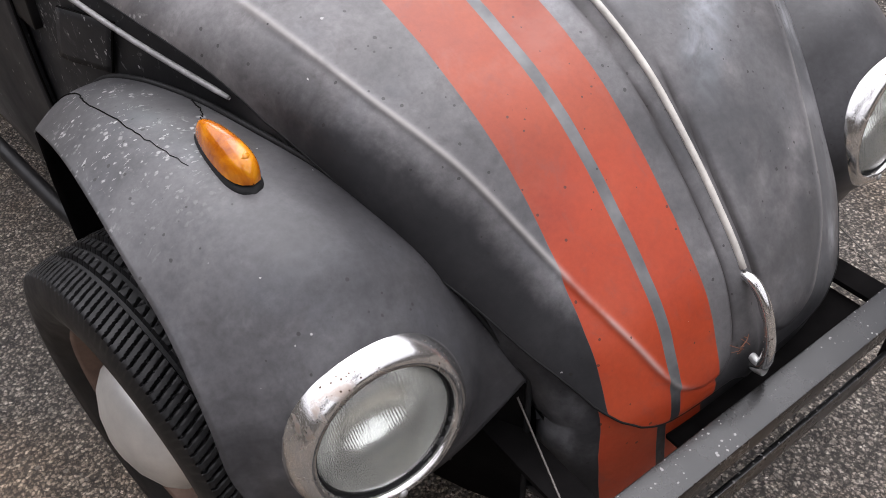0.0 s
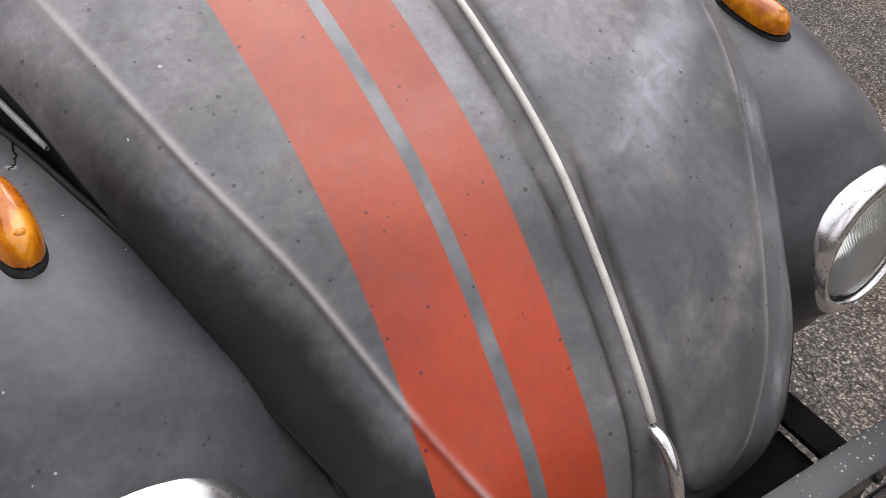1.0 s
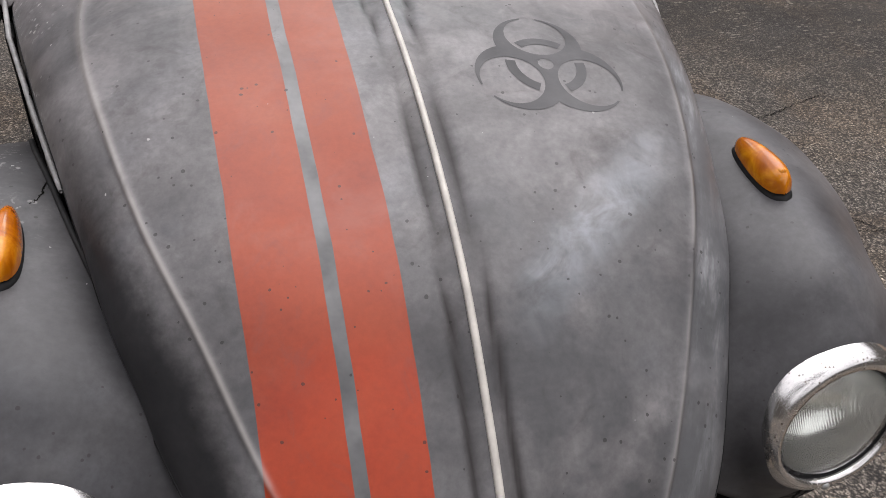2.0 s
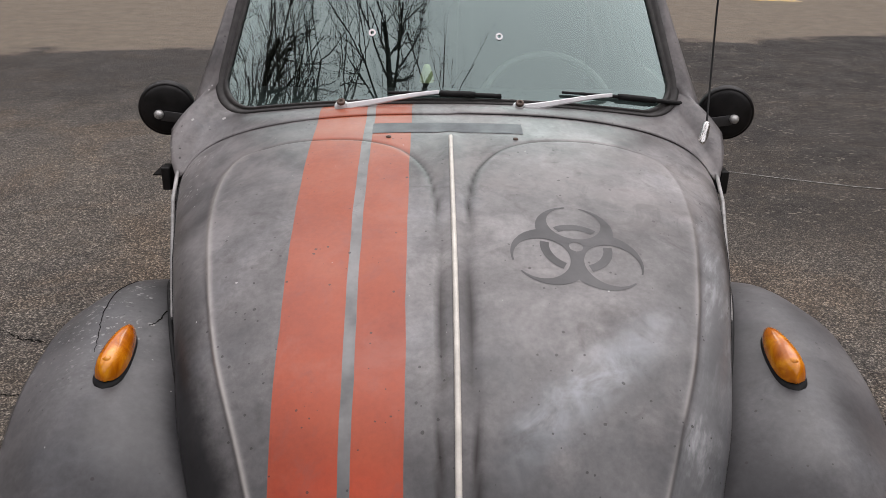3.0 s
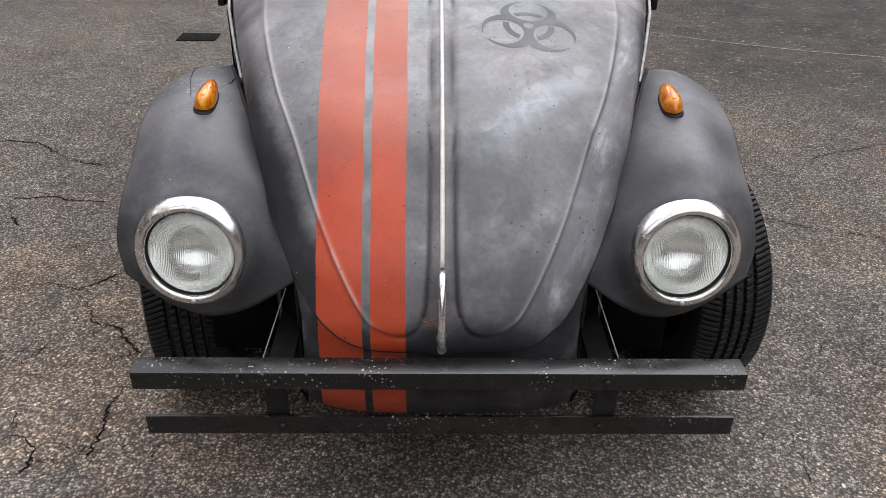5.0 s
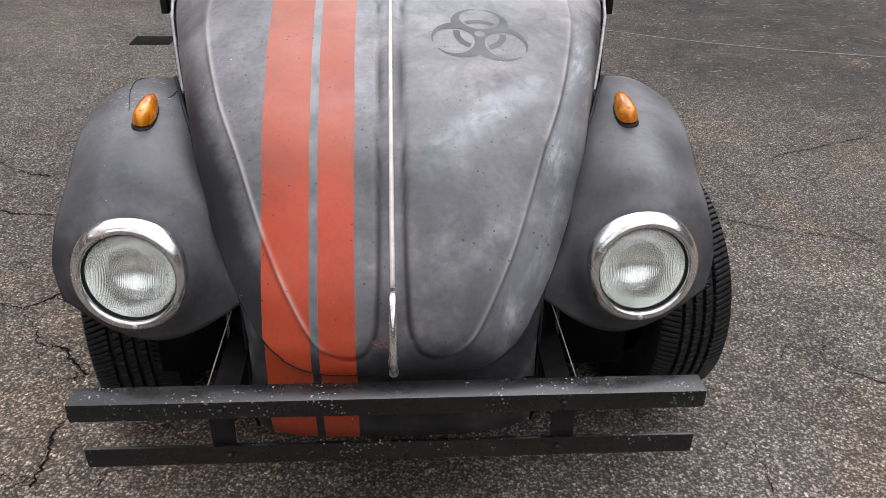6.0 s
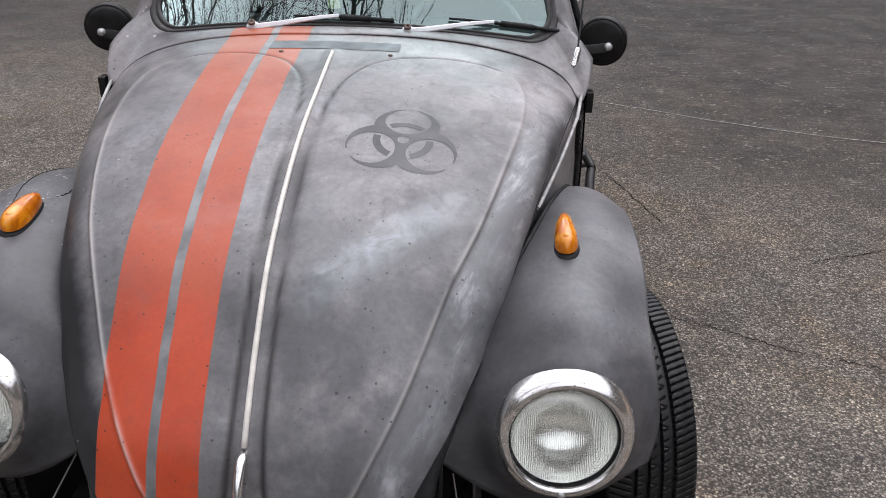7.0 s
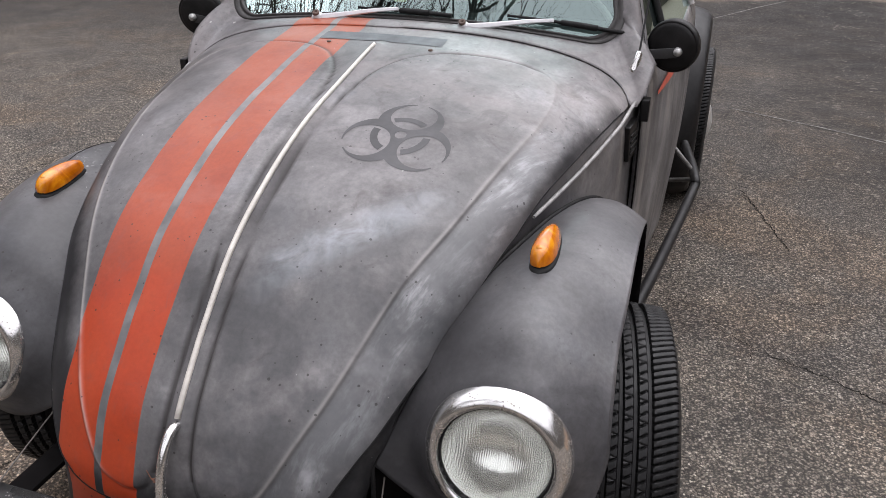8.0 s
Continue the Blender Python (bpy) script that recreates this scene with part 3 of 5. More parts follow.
for _ in range(3200):
    i = rc.uniform(1.5, 7.9)
    f = int(i)
    x0 = EDGE[f][0] + (EDGE[f + 1][0] - EDGE[f][0]) * (i - f)
    y0 = EDGE[f][1] + (EDGE[f + 1][1] - EDGE[f][1]) * (i - f)
    x = x0 - 0.12 + abs(rc.gauss(0, 1.1))
    z = 0.006 + 0.10 * min(max((x - x0) / 5 * 6, 0), 1) + rc.uniform(0.002, 0.02)
    a, r, tl = rc.uniform(0, 6.28), rc.uniform(0.022, 0.05), rc.uniform(-0.012, 0.018)
    c, sn = math.cos(a), math.sin(a)
    o = len(LV)
    for u, v, h in ((-1, 0, 0), (-0.2, -0.5, tl), (0.5, -0.35, tl), (1, 0, 0.004), (0.5, 0.35, tl), (-0.2, 0.5, tl)):
        LV.append((x + r * (u * c - v * sn), y0 + r * (u * sn + v * c), z + h))
    LF.append(tuple(range(o, o + 6)))
kvl = Mat("dry_leaf")
kvl.set(Base_Color=kvl.ramp(kvl.node("ShaderNodeNewGeometry").outputs["Random Per Island"], [(0.0, (0.09, 0.045, 0.018)), (0.5, (0.26, 0.145, 0.055)), (1.0, (0.46, 0.30, 0.15))]), Roughness=0.75)
tagged(part("fallen_leaves", (LV, LF), kvl.m, smooth=False), "scattered dry brown fallen leaves", "leaves", kind="stuff")

# unseen ring of woods, added to block low sky light
rows = []
for i in range(181):
    a = radians(2 * i)
    h = 16 - 3 * max(0.0, -math.sin(a)) ** 2 + 3 * noise.noise((6 * math.cos(a), 6 * math.sin(a), 1.0)) + 1.2 * noise.noise((40 * math.cos(a), 40 * math.sin(a), 3.0))
    rows.append([(32 * math.cos(a), 5 + 62 * math.sin(a), z) for z in (0, h * 0.5, h)])
kw = Mat("unseen_woods")
kw.set(Base_Color=kw.ramp(kw.noise(0.6, 6, 0.7), [(0.3, (0.03, 0.026, 0.02)), (0.7, (0.10, 0.085, 0.065))]), Roughness=0.95)
tagged(part("backdrop", grid(np.array(rows)), kw.m), "unseen ring of woods added to dim the horizon", "woods", kind="structure")

# ---- the car ----
car = new("car")
tagged(car, "old rounded compact car, worn matte grey with orange-red racing stripes", "car")

STA = [  # centre line y, z; half width; side drop; squareness
    (-0.110, 0.442, 0.300, 0.115, 3.2), (-0.127, 0.462, 0.305, 0.120, 3.2), (-0.126, 0.505, 0.305, 0.120, 3.2), (-0.108, 0.556, 0.312, 0.120, 3.0),
    (-0.081, 0.614, 0.325, 0.120, 2.8), (-0.016, 0.694, 0.350, 0.120, 2.7), (0.053, 0.763, 0.372, 0.120, 2.9),
    (0.126, 0.826, 0.397, 0.128, 3.2), (0.280, 0.910, 0.437, 0.142, 3.4), (0.423, 0.963, 0.476, 0.152, 3.2),
    (0.604, 1.004, 0.527, 0.170, 2.9), (0.811, 1.044, 0.582, 0.190, 2.5), (0.930, 1.060, 0.602, 0.200, 2.5), (1.060, 1.082, 0.614, 0.200, 2.5)]
STA = np.array(STA)
arc = np.r_[0, np.cumsum(np.hypot(*np.diff(STA[:, :2], axis=0).T))]
station = spline(arc, STA)
S_OF_Y = lambda y: float(np.interp(y, STA[:, 0], arc))
S_END = S_OF_Y(0.935)


def surface(s, phi, out=0.0):
    """Point on the rounded nose: s along the centre line, phi round the side (-pi/2 to pi/2)."""
    s, phi = np.broadcast_arrays(np.asarray(s, float), np.asarray(phi, float))
    st, d = station(s), station(s + 0.004) - station(s - 0.004)
    t = d[..., :2] / np.linalg.norm(d[..., :2], axis=-1, keepdims=True)
    ny, nz = -t[..., 1], t[..., 0]
    W, D, p = st[..., 2] + out, st[..., 3], st[..., 4]
    sn, cs = np.abs(np.sin(phi)), np.clip(np.cos(phi), 0, 1)
    x = np.sign(phi) * W * sn ** (2 / p)
    drop = out - (D + out) * (1 - cs ** (2 / p))
    return np.stack([x, st[..., 0] + ny * drop, st[..., 1] + nz * drop], -1)


def phi_of_x(s, x):
    st = station(s)
    return np.sign(x) * np.arcsin(np.clip(np.abs(x) / st[..., 2], 0, 1) ** (st[..., 4] / 2))


def hood_half(s):
    """Half width of the bonnet panel: a rounded tongue at the nose."""
    st = station(s)
    tongue = np.interp(s, [0.024, 0.030, 0.040, 0.055, 0.08, 0.12, 0.17, 0.23, 0.30, 0.40, 0.60], [0.11, 0.145, 0.177, 0.205, 0.233, 0.262, 0.287, 0.312, 0.338, 0.374, 0.9])
    return np.minimum(tongue, st[..., 2] * np.interp(s, [S_OF_Y(0.32), S_OF_Y(0.78)], [0.997, 0.968]))


def outline_distance(x, s):
    """Signed distance to the pressed panel outline on either half of the bonnet (positive inside)."""
    key = [(0.030, 0.17), (0.027, 0.30), (0.027, S_OF_Y(0.42)), (0.031, S_OF_Y(0.56)), (0.050, S_OF_Y(0.67)), (0.095, S_OF_Y(0.750)), (0.165, S_OF_Y(0.797)),
           (0.26, S_OF_Y(0.817)), (0.350, S_OF_Y(0.816)), (0.411, S_OF_Y(0.785)), (0.437, S_OF_Y(0.71)), (0.430, S_OF_Y(0.58)), (0.395, S_OF_Y(0.41)),
           (0.351, S_OF_Y(0.25)), (0.297, S_OF_Y(0.115)), (0.243, S_OF_Y(-0.005)), (0.195, S_OF_Y(-0.08)), (0.150, 0.102), (0.112, 0.072), (0.078, 0.064), (0.050, 0.078), (0.034, 0.118)]
    t = np.arange(len(key) + 1)
    curve = spline(t, np.array(key + [key[0]]))(np.linspace(0, len(key), 160))
    ax = np.abs(x).ravel()
    ss = s.ravel()
    best = np.full(ax.shape, 9.0)
    inside = np.zeros(ax.shape, bool)
    for (xa, sa), (xb, sb) in zip(curve[:-1], curve[1:]):
        dx, ds = xb - xa, sb - sa
        f = np.clip(((ax - xa) * dx + (ss - sa) * ds) / (dx * dx + ds * ds + 1e-12), 0, 1)
        best = np.minimum(best, np.hypot(ax - xa - f * dx, ss - sa - f * ds))
        cross = (sa > ss) != (sb > ss)
        inside ^= cross & (ax < xa + (ss - sa) / (ds + 1e-12) * dx)
    return np.where(inside, best, -best).reshape(x.shape)


# bonnet
NS, NX = 430, 441
tt = np.linspace(0, 1, NS)[:, None]
jj = np.linspace(-1, 1, NX)[None, :]
ss = 0.026 + tt * (S_END - 0.026 - 0.05 * np.abs(jj) ** 8)
half = hood_half(ss)
ph = phi_of_x(ss, half) * jj
ph = np.where(np.abs(jj) < 1e-9, 1e-6, ph)
flat_p = surface(ss, ph, 0.0)
dist = outline_distance(flat_p[..., 0], ss)
absx = np.abs(flat_p[..., 0])
outerside = np.clip((absx - 0.07) / 0.08, 0, 1)
topside = np.clip((ss - S_OF_Y(0.66)) / (S_OF_Y(0.80) - S_OF_Y(0.66)), 0, 1) * np.clip((0.42 - absx) / 0.05, 0, 1)
inner_w = np.maximum(1 - outerside, topside)
upper_ = np.clip((ss - S_OF_Y(0.30)) / (S_OF_Y(0.60) - S_OF_Y(0.30)), 0, 1)
relief = 0.0055 * (1 - 0.55 * topside) / (1 + np.exp(-dist / 0.0022)) * (1 - 0.4 * outerside * (1 - topside)) + (0.0028 * np.exp(-(dist / 0.0060) ** 2) * (1 - upper_) + 0.0022 * np.exp(-(dist / 0.013) ** 2) * upper_) * outerside * (1 - topside) - 0.0034 * np.exp(-((dist + 0.003 - 0.004 * topside) / 0.0055) ** 2) * inner_w
relief += 0.0085 * np.exp(-(absx / 0.017) ** 2) * np.clip((S_OF_Y(0.845) - ss) / 0.04, 0, 1)
edge = np.minimum(1 - np.abs(jj), 0.05 + 0 * ss) / 0.05
HP = surface(ss, ph, 0.004)
nrm = surface(ss, ph, 0.014) - HP
nrm /= np.linalg.norm(nrm, axis=-1, keepdims=True)
HP = HP + nrm * relief[..., None]
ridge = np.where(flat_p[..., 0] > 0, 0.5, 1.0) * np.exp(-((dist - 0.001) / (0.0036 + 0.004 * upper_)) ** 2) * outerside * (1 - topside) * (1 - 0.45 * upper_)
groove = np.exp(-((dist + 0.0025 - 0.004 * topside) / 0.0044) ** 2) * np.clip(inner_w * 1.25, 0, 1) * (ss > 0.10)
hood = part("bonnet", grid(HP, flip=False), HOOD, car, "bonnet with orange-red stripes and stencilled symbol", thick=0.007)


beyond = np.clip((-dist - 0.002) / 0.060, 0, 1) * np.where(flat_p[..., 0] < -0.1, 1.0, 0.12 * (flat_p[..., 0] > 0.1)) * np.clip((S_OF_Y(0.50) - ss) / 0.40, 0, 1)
# shade under the nose's curve, painted into the same mask
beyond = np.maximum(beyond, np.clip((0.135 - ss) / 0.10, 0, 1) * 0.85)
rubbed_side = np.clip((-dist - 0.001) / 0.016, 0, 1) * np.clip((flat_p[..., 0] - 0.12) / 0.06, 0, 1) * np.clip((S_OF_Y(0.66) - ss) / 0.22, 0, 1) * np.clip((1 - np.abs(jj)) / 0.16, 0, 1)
# darker along the right rear edge
dark_rim = np.clip((0.20 - (1 - np.abs(jj))) / 0.15, 0, 1) * (flat_p[..., 0] > 0.2) * np.clip((ss - S_OF_Y(0.30)) / 0.15, 0, 1) * np.clip((S_OF_Y(0.86) - ss) / 0.06, 0, 1)
beyond = np.maximum(beyond, 0.55 * dark_rim)
for nm, val in (("wear_glint", ridge), ("grime_shade", groove), ("overspray_shade", beyond), ("shoulder", rubbed_side)):
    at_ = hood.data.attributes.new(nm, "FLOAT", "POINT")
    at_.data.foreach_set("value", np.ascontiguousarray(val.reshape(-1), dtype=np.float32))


from mathutils.bvhtree import BVHTree
hood_tree = BVHTree.FromPolygons([v.co.copy() for v in hood.data.vertices], [tuple(p.vertices) for p in hood.data.polygons])


def laid(x, y, lift=0.0008):
    """Place on the finished bonnet straight below x, y."""
    hit, normal, _, _ = hood_tree.ray_cast(Vector((x, y, 2.0)), Vector((0, 0, -1)))
    return np.array(hit + (normal if normal.z > 0 else -normal) * lift)


def on_hood(x, y, lift=0.0):
    """Place on the bonnet above plan point x, y (for laying trim and paint on it)."""
    s0 = np.linspace(0.0, S_OF_Y(1.055), 500)
    line = surface(s0, np.full(500, 1e-6) + phi_of_x(s0, np.full(500, float(x))))
    s = float(np.interp(y, line[:, 1], s0))
    return surface(s, phi_of_x(np.float64(s), np.float64(x)) + 1e-9, 0.006 + lift)


# front panel, valance and scuttle under and round the bonnet
s1 = np.linspace(0.036, S_OF_Y(0.12), 30)[:, None]
p1 = np.linspace(-np.pi / 2, np.pi / 2, 61)[None, :]
FP = surface(s1, p1 + 1e-6, -0.0125)
low = []
for dz, dy in ((-0.17, 0.14), (-0.17, 0.07), (-0.165, 0.02), (-0.145, -0.012), (-0.10, -0.022), (-0.05, -0.014), (-0.01, -0.008)):
    row = FP[0].copy()
    row[:, 2] = 0.44 + dz
    row[:, 1] += dy + 0.006
    low.append(row)
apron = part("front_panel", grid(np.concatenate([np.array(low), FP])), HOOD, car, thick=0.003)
# shade on the panel behind the bumper, put into its colour
apron_shade = apron.data.attributes.new("overspray_shade", "FLOAT", "POINT")
apron_shade.data.foreach_set("value", np.full(len(apron.data.vertices), 0.62, dtype=np.float32))

for side in (-1, 1):
    s2 = np.linspace(S_OF_Y(0.02), S_OF_Y(1.055), 70)
    rows = []
    for s in s2:
        st = station(np.float64(s))
        a0 = float(phi_of_x(np.float64(s), np.float64(st[2] * 0.93)))
        curve = [surface(s, side * a, -0.010) for a in np.linspace(a0, np.pi / 2 * 0.985, 10)]
        foot = curve[-1]
        for f in (0.15, 0.4, 0.7, 1.0):
            z = foot[2] + f * (0.30 - foot[2])
            curve.append(np.array([foot[0] + side * 0.012 * f, foot[1], z]))
        rows.append(curve)
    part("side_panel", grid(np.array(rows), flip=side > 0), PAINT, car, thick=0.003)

# dark tube added to draw the black line of the bonnet's gap
rim = np.concatenate([HP[:, 0], HP[-1, 1:], HP[::-1, -1][1:], HP[0, ::-1][1:-1]])
rim_n = np.concatenate([nrm[:, 0], nrm[-1, 1:], nrm[::-1, -1][1:], nrm[0, ::-1][1:-1]])
rear = (rim[:, 1] > 0.86) & (rim[:, 0] > -0.02)
seam_r = np.where(rear, 0.0005, np.where(rim[:, 1] > 0.905, 0.0016, 0.0022))
part("bonnet_seam", tube((rim - rim_n * np.where(rim[:, 1:2] > 0.86, 0.0035, 0.001))[::2], seam_r[::2], 6, closed=True), RUBBER, hood, "dark line along the bonnet seam")

# cream centre strip
line = np.linspace(arc[4] + 0.012, S_OF_Y(0.793), 60)
rows = []
for s in line:
    f = (s - line[0]) / (line[-1] - line[0])
    w = 0.0048 - 0.0008 * f
    rows.append([surface(s, phi_of_x(np.float64(s), np.float64(x)) + 1e-9, 0.0115 + h) for x, h in ((-w, -0.002), (-w * 0.9, 0.004), (-w * 0.4, 0.0065), (w * 0.4, 0.0065), (w * 0.9, 0.004), (w, -0.002))])
part("centre_trim", grid(np.array(rows)), CREAM, hood, "cream painted trim strip", thick=0.002)

# vent cover on the scuttle
VX, VY = np.meshgrid(np.linspace(-0.160, 0.150, 24), np.linspace(0.832, 0.884, 6))
VP = np.array([[laid(a, b, 0.0009) for a, b in zip(r1, r2)] for r1, r2 in zip(VX, VY)])
part("vent_cover", grid(VP), TAPE, hood, "slate grey tape over the air slot")


for bx, by in ((-0.125, 0.812), (0.132, 0.806)):
    b0 = Vector(laid(bx, by, 0.0))
    part("vent_bolt", lathe([(0.0055, -0.004), (0.0055, 0.0015), (0.0040, 0.0032), (0.0003, 0.0036)], Matrix.Translation(b0), 10), RIVET, hood, "small rusty bolt head")


# stencilled symbol: three open horns and a ring
def stencil():
    cx, cy, R, turn = 0.199, 0.430, 0.114, radians(-4)
    pieces = []

    def place(u, v):
        a, b = u * math.cos(turn) - v * math.sin(turn), u * math.sin(turn) + v * math.cos(turn)
        return laid(cx + a * R, cy + b * R, 0.0005)

    def strip(outer, inner):
        V, F, o = [], [], 0
        pieces.append((V, F))
        for a, b in zip(outer, inner):
            for f in (0, 0.34, 0.67, 1):
                V.append(place(a[0] + (b[0] - a[0]) * f, a[1] + (b[1] - a[1]) * f))
        for i in range(len(outer) - 1):
            for h in (0, 1, 2):
                F.append((o + 4 * i + h, o + 4 * i + h + 1, o + 4 * i + h + 5, o + 4 * i + h + 4))

    for k in range(3):
        base = radians(90 + 120 * k)
        b = np.array([math.cos(base), math.sin(base)])
        c1, c2 = 0.423 * b, 0.577 * b
        out, inn = [], []
        for i in range(81):
            th = base + np.pi + (i / 80 - 0.5) * radians(338)
            d = np.array([math.cos(th), math.sin(th)])
            rel = c1 - c2
            r_in = -(rel @ d) + math.sqrt(max((rel @ d) ** 2 - (rel @ rel - 0.404**2), 0))
            r_out = 0.577
            # stop at the neighbours' sectors and at the hub
            p = c1 + d * r_out
            ang = (math.atan2(p[1], p[0]) - base + np.pi) % (2 * np.pi) - np.pi
            if abs(ang) > radians(60):
                lo, hi = 0.0, r_out
                for _ in range(30):
                    mid = (lo + hi) / 2
                    q = c1 + d * mid
                    qa = (math.atan2(q[1], q[0]) - base + np.pi) % (2 * np.pi) - np.pi
                    if abs(qa) > radians(60) or np.hypot(*q) < 0.10 and mid > 0.2:
                        hi = mid
                    else:
                        lo = mid
                r_out = lo
            r_in = min(r_in, r_out - 0.004)
            out.append(tuple(c1 + d * r_out))
            inn.append(tuple(c1 + d * r_in))
        strip(out, inn)
        a = np.linspace(base - radians(37), base + radians(37), 18)
        strip([(0.52 * math.cos(t), 0.52 * math.sin(t)) for t in a], [(0.39 * math.cos(t), 0.39 * math.sin(t)) for t in a])
    return pieces


for piece in stencil():
    part("stencilled_symbol", piece, SYMBOL, hood, "dark grey stencilled warning symbol")

# bonnet handle
hp = spline([0, 0.12, 0.3, 0.5, 0.72, 0.9, 1.0], [(0, -0.078, 0.618), (0, -0.100, 0.622), (0, -0.126, 0.604), (0, -0.146, 0.566), (0, -0.156, 0.522), (0, -0.150, 0.494), (0, -0.130, 0.486)])(np.linspace(0, 1, 36))
part("bonnet_handle", tube(hp, np.interp(np.linspace(0, 1, 36), [0, 0.15, 0.5, 0.85, 1], [0.0075, 0.0085, 0.0080, 0.0095, 0.0090]), 14), CHROME, hood, "chrome bonnet handle")
foot = [(-0.004, -0.118, 0.512), (-0.004, -0.137, 0.502), (-0.003, -0.150, 0.496)]
part("handle_bracket", tube(foot, 0.0065, 8), STEEL, hood, "worn steel handle bracket")
part("handle_collar", lathe([(0.014, -0.004), (0.014, 0.002), (0.010, 0.006), (0.008, 0.006)], look((0, -0.080, 0.618), (0, -0.20, 0.66)) @ pose(0, 0, 0, 180), 16), PAINT, hood)
part("handle_button", lathe([(0.0, 0.012), (0.007, 0.011), (0.009, 0.004), (0.009, -0.01)], look((0, -0.150, 0.486), (0, 0.2, 0.40)) @ pose(0, 0, 0, 180), 16), STEEL, hood, "dull metal push button")

# ---- wings ----
WING = [  # inner edge, outer lip, bulge
    ((0.303, 0.000, 0.547), (0.662, 0.050, 0.530), (0, -0.005, -0.095)),
    ((0.322, 0.035, 0.600), (0.675, 0.070, 0.595), (0, -0.030, -0.015)),
    ((0.348, 0.080, 0.665), (0.672, 0.100, 0.650), (0, -0.042, 0.035)),
    ((0.368, 0.125, 0.715), (0.668, 0.145, 0.690), (0, -0.034, 0.066)),
    ((0.393, 0.190, 0.755), (0.664, 0.205, 0.725), (0, -0.015, 0.065)),
    ((0.421, 0.270, 0.787), (0.666, 0.280, 0.765), (0, 0, 0.047)),
    ((0.457, 0.370, 0.808), (0.665, 0.370, 0.790), (0, 0, 0.031)),
    ((0.493, 0.480, 0.820), (0.664, 0.475, 0.798), (0, 0, 0.026)),
    ((0.531, 0.600, 0.811), (0.664, 0.595, 0.775), (0, 0, 0.020)),
    ((0.561, 0.710, 0.772), (0.664, 0.700, 0.733), (0, 0.005, 0.010)),
    ((0.592, 0.780, 0.700), (0.660, 0.760, 0.650), (0, 0.005, 0.006))]
WING = np.array(WING)
wing_at = spline(np.arange(len(WING)), WING.reshape(len(WING), 9))


def wing_point(u, v):
    w = wing_at(np.float64(u))
    a, b, c = w[:3], w[3:6], w[6:9]
    return a + (b - a) * v + c * math.sin(math.pi * v)


SPREAD = {-1: 0.013, 1: 0.0}  # the wing beside the filler flap stands a little further out


LAMP = (0.507, 0.012, 0.604)


def headlight(side, parent):
    m = pose(side * (LAMP[0] + 0.7 * SPREAD[side]), LAMP[1], LAMP[2], 0, 0, 0) @ pose(0, 0, 0, 90 - 8, 0, side * 2) @ Matrix.Scale(1.045, 4)
    lamp = part("headlight", lathe([(0.105, -0.10), (0.114, -0.065), (0.1165, -0.042), (0.1165, -0.022), (0.113, -0.004), (0.1065, 0.008), (0.099, 0.0135), (0.0915, 0.014), (0.0885, 0.008), (0.088, -0.004)], m, 72), CHROME, parent, "round headlight with chrome rim")
    part("gasket", lathe([(0.0888, 0.005), (0.0870, 0.0065), (0.0862, 0.002), (0.0862, -0.02)], m, 64), RUBBER, lamp)
    part("lens", lathe([(0.0866, 0.0), (0.079, 0.008), (0.06, 0.0145), (0.04, 0.019), (0.02, 0.0212), (0.0004, 0.022)], m, 64), LENS, lamp, "fluted clear glass lens").visible_shadow = False
    part("reflector", lathe([(0.085, -0.002), (0.081, -0.020), (0.072, -0.038), (0.055, -0.055), (0.035, -0.066), (0.015, -0.071), (0.0004, -0.072)], m, 48), REFLECT, lamp, "silvered bowl")
    sm = m @ pose(0, -0.0985, 0.010)
    part("rim_screw", lathe([(0.0065, -0.004), (0.0065, 0.002), (0.005, 0.005), (0.0003, 0.006)], sm, 12), STEEL, lamp)
    return lamp


kl = Mat("headlight_glass")
tr = kl.node("ShaderNodeBsdfTransparent", Color=(0.93, 0.95, 0.93, 1))
gl = kl.node("ShaderNodeBsdfGlossy", Color=(1, 1, 1, 1), Roughness=0.06)
fx, fy, fz = kl.xyz()
flutes = kl.math("SINE", kl.math("MULTIPLY", fx, 1500.0))
bm_ = kl.node("ShaderNodeBump", Strength=0.22, Distance=0.002, Height=flutes)
kl.put(gl.inputs["Normal"], bm_.outputs[0])
df = kl.node("ShaderNodeBsdfDiffuse", Color=(0.94, 0.94, 0.87, 1))
kl.put(df.inputs["Normal"], bm_.outputs[0])
fr = kl.node("ShaderNodeFresnel", IOR=1.5)
mx = kl.node("ShaderNodeMixShader", Fac=0.12)
kl.nt.links.new(tr.outputs[0], mx.inputs[1])
kl.nt.links.new(df.outputs[0], mx.inputs[2])
mx2 = kl.node("ShaderNodeMixShader", Fac=kl.math("ADD", fr.outputs[0], 0.02))
kl.nt.links.new(mx.outputs[0], mx2.inputs[1])
kl.nt.links.new(gl.outputs[0], mx2.inputs[2])
kl.nt.links.new(mx2.outputs[0], kl.out.inputs["Surface"])
LENS = kl.m
kr = Mat("silvered_reflector")
rx_, ry_, rz_ = kr.xyz()
kr.set(Base_Color=kr.ramp(kr.noise(40, 3), [(0.3, (0.93, 0.93, 0.90)), (0.7, (0.99, 0.99, 0.96))]), Metallic=1.0, Roughness=0.20)
kr.bump(kr.math("SINE", kr.math("MULTIPLY", rx_, 1700.0)), 0.18, 0.0010)
REFLECT = kr.m

AMB = Mat("amber_plastic")
ax_, ay_, az_ = AMB.xyz()
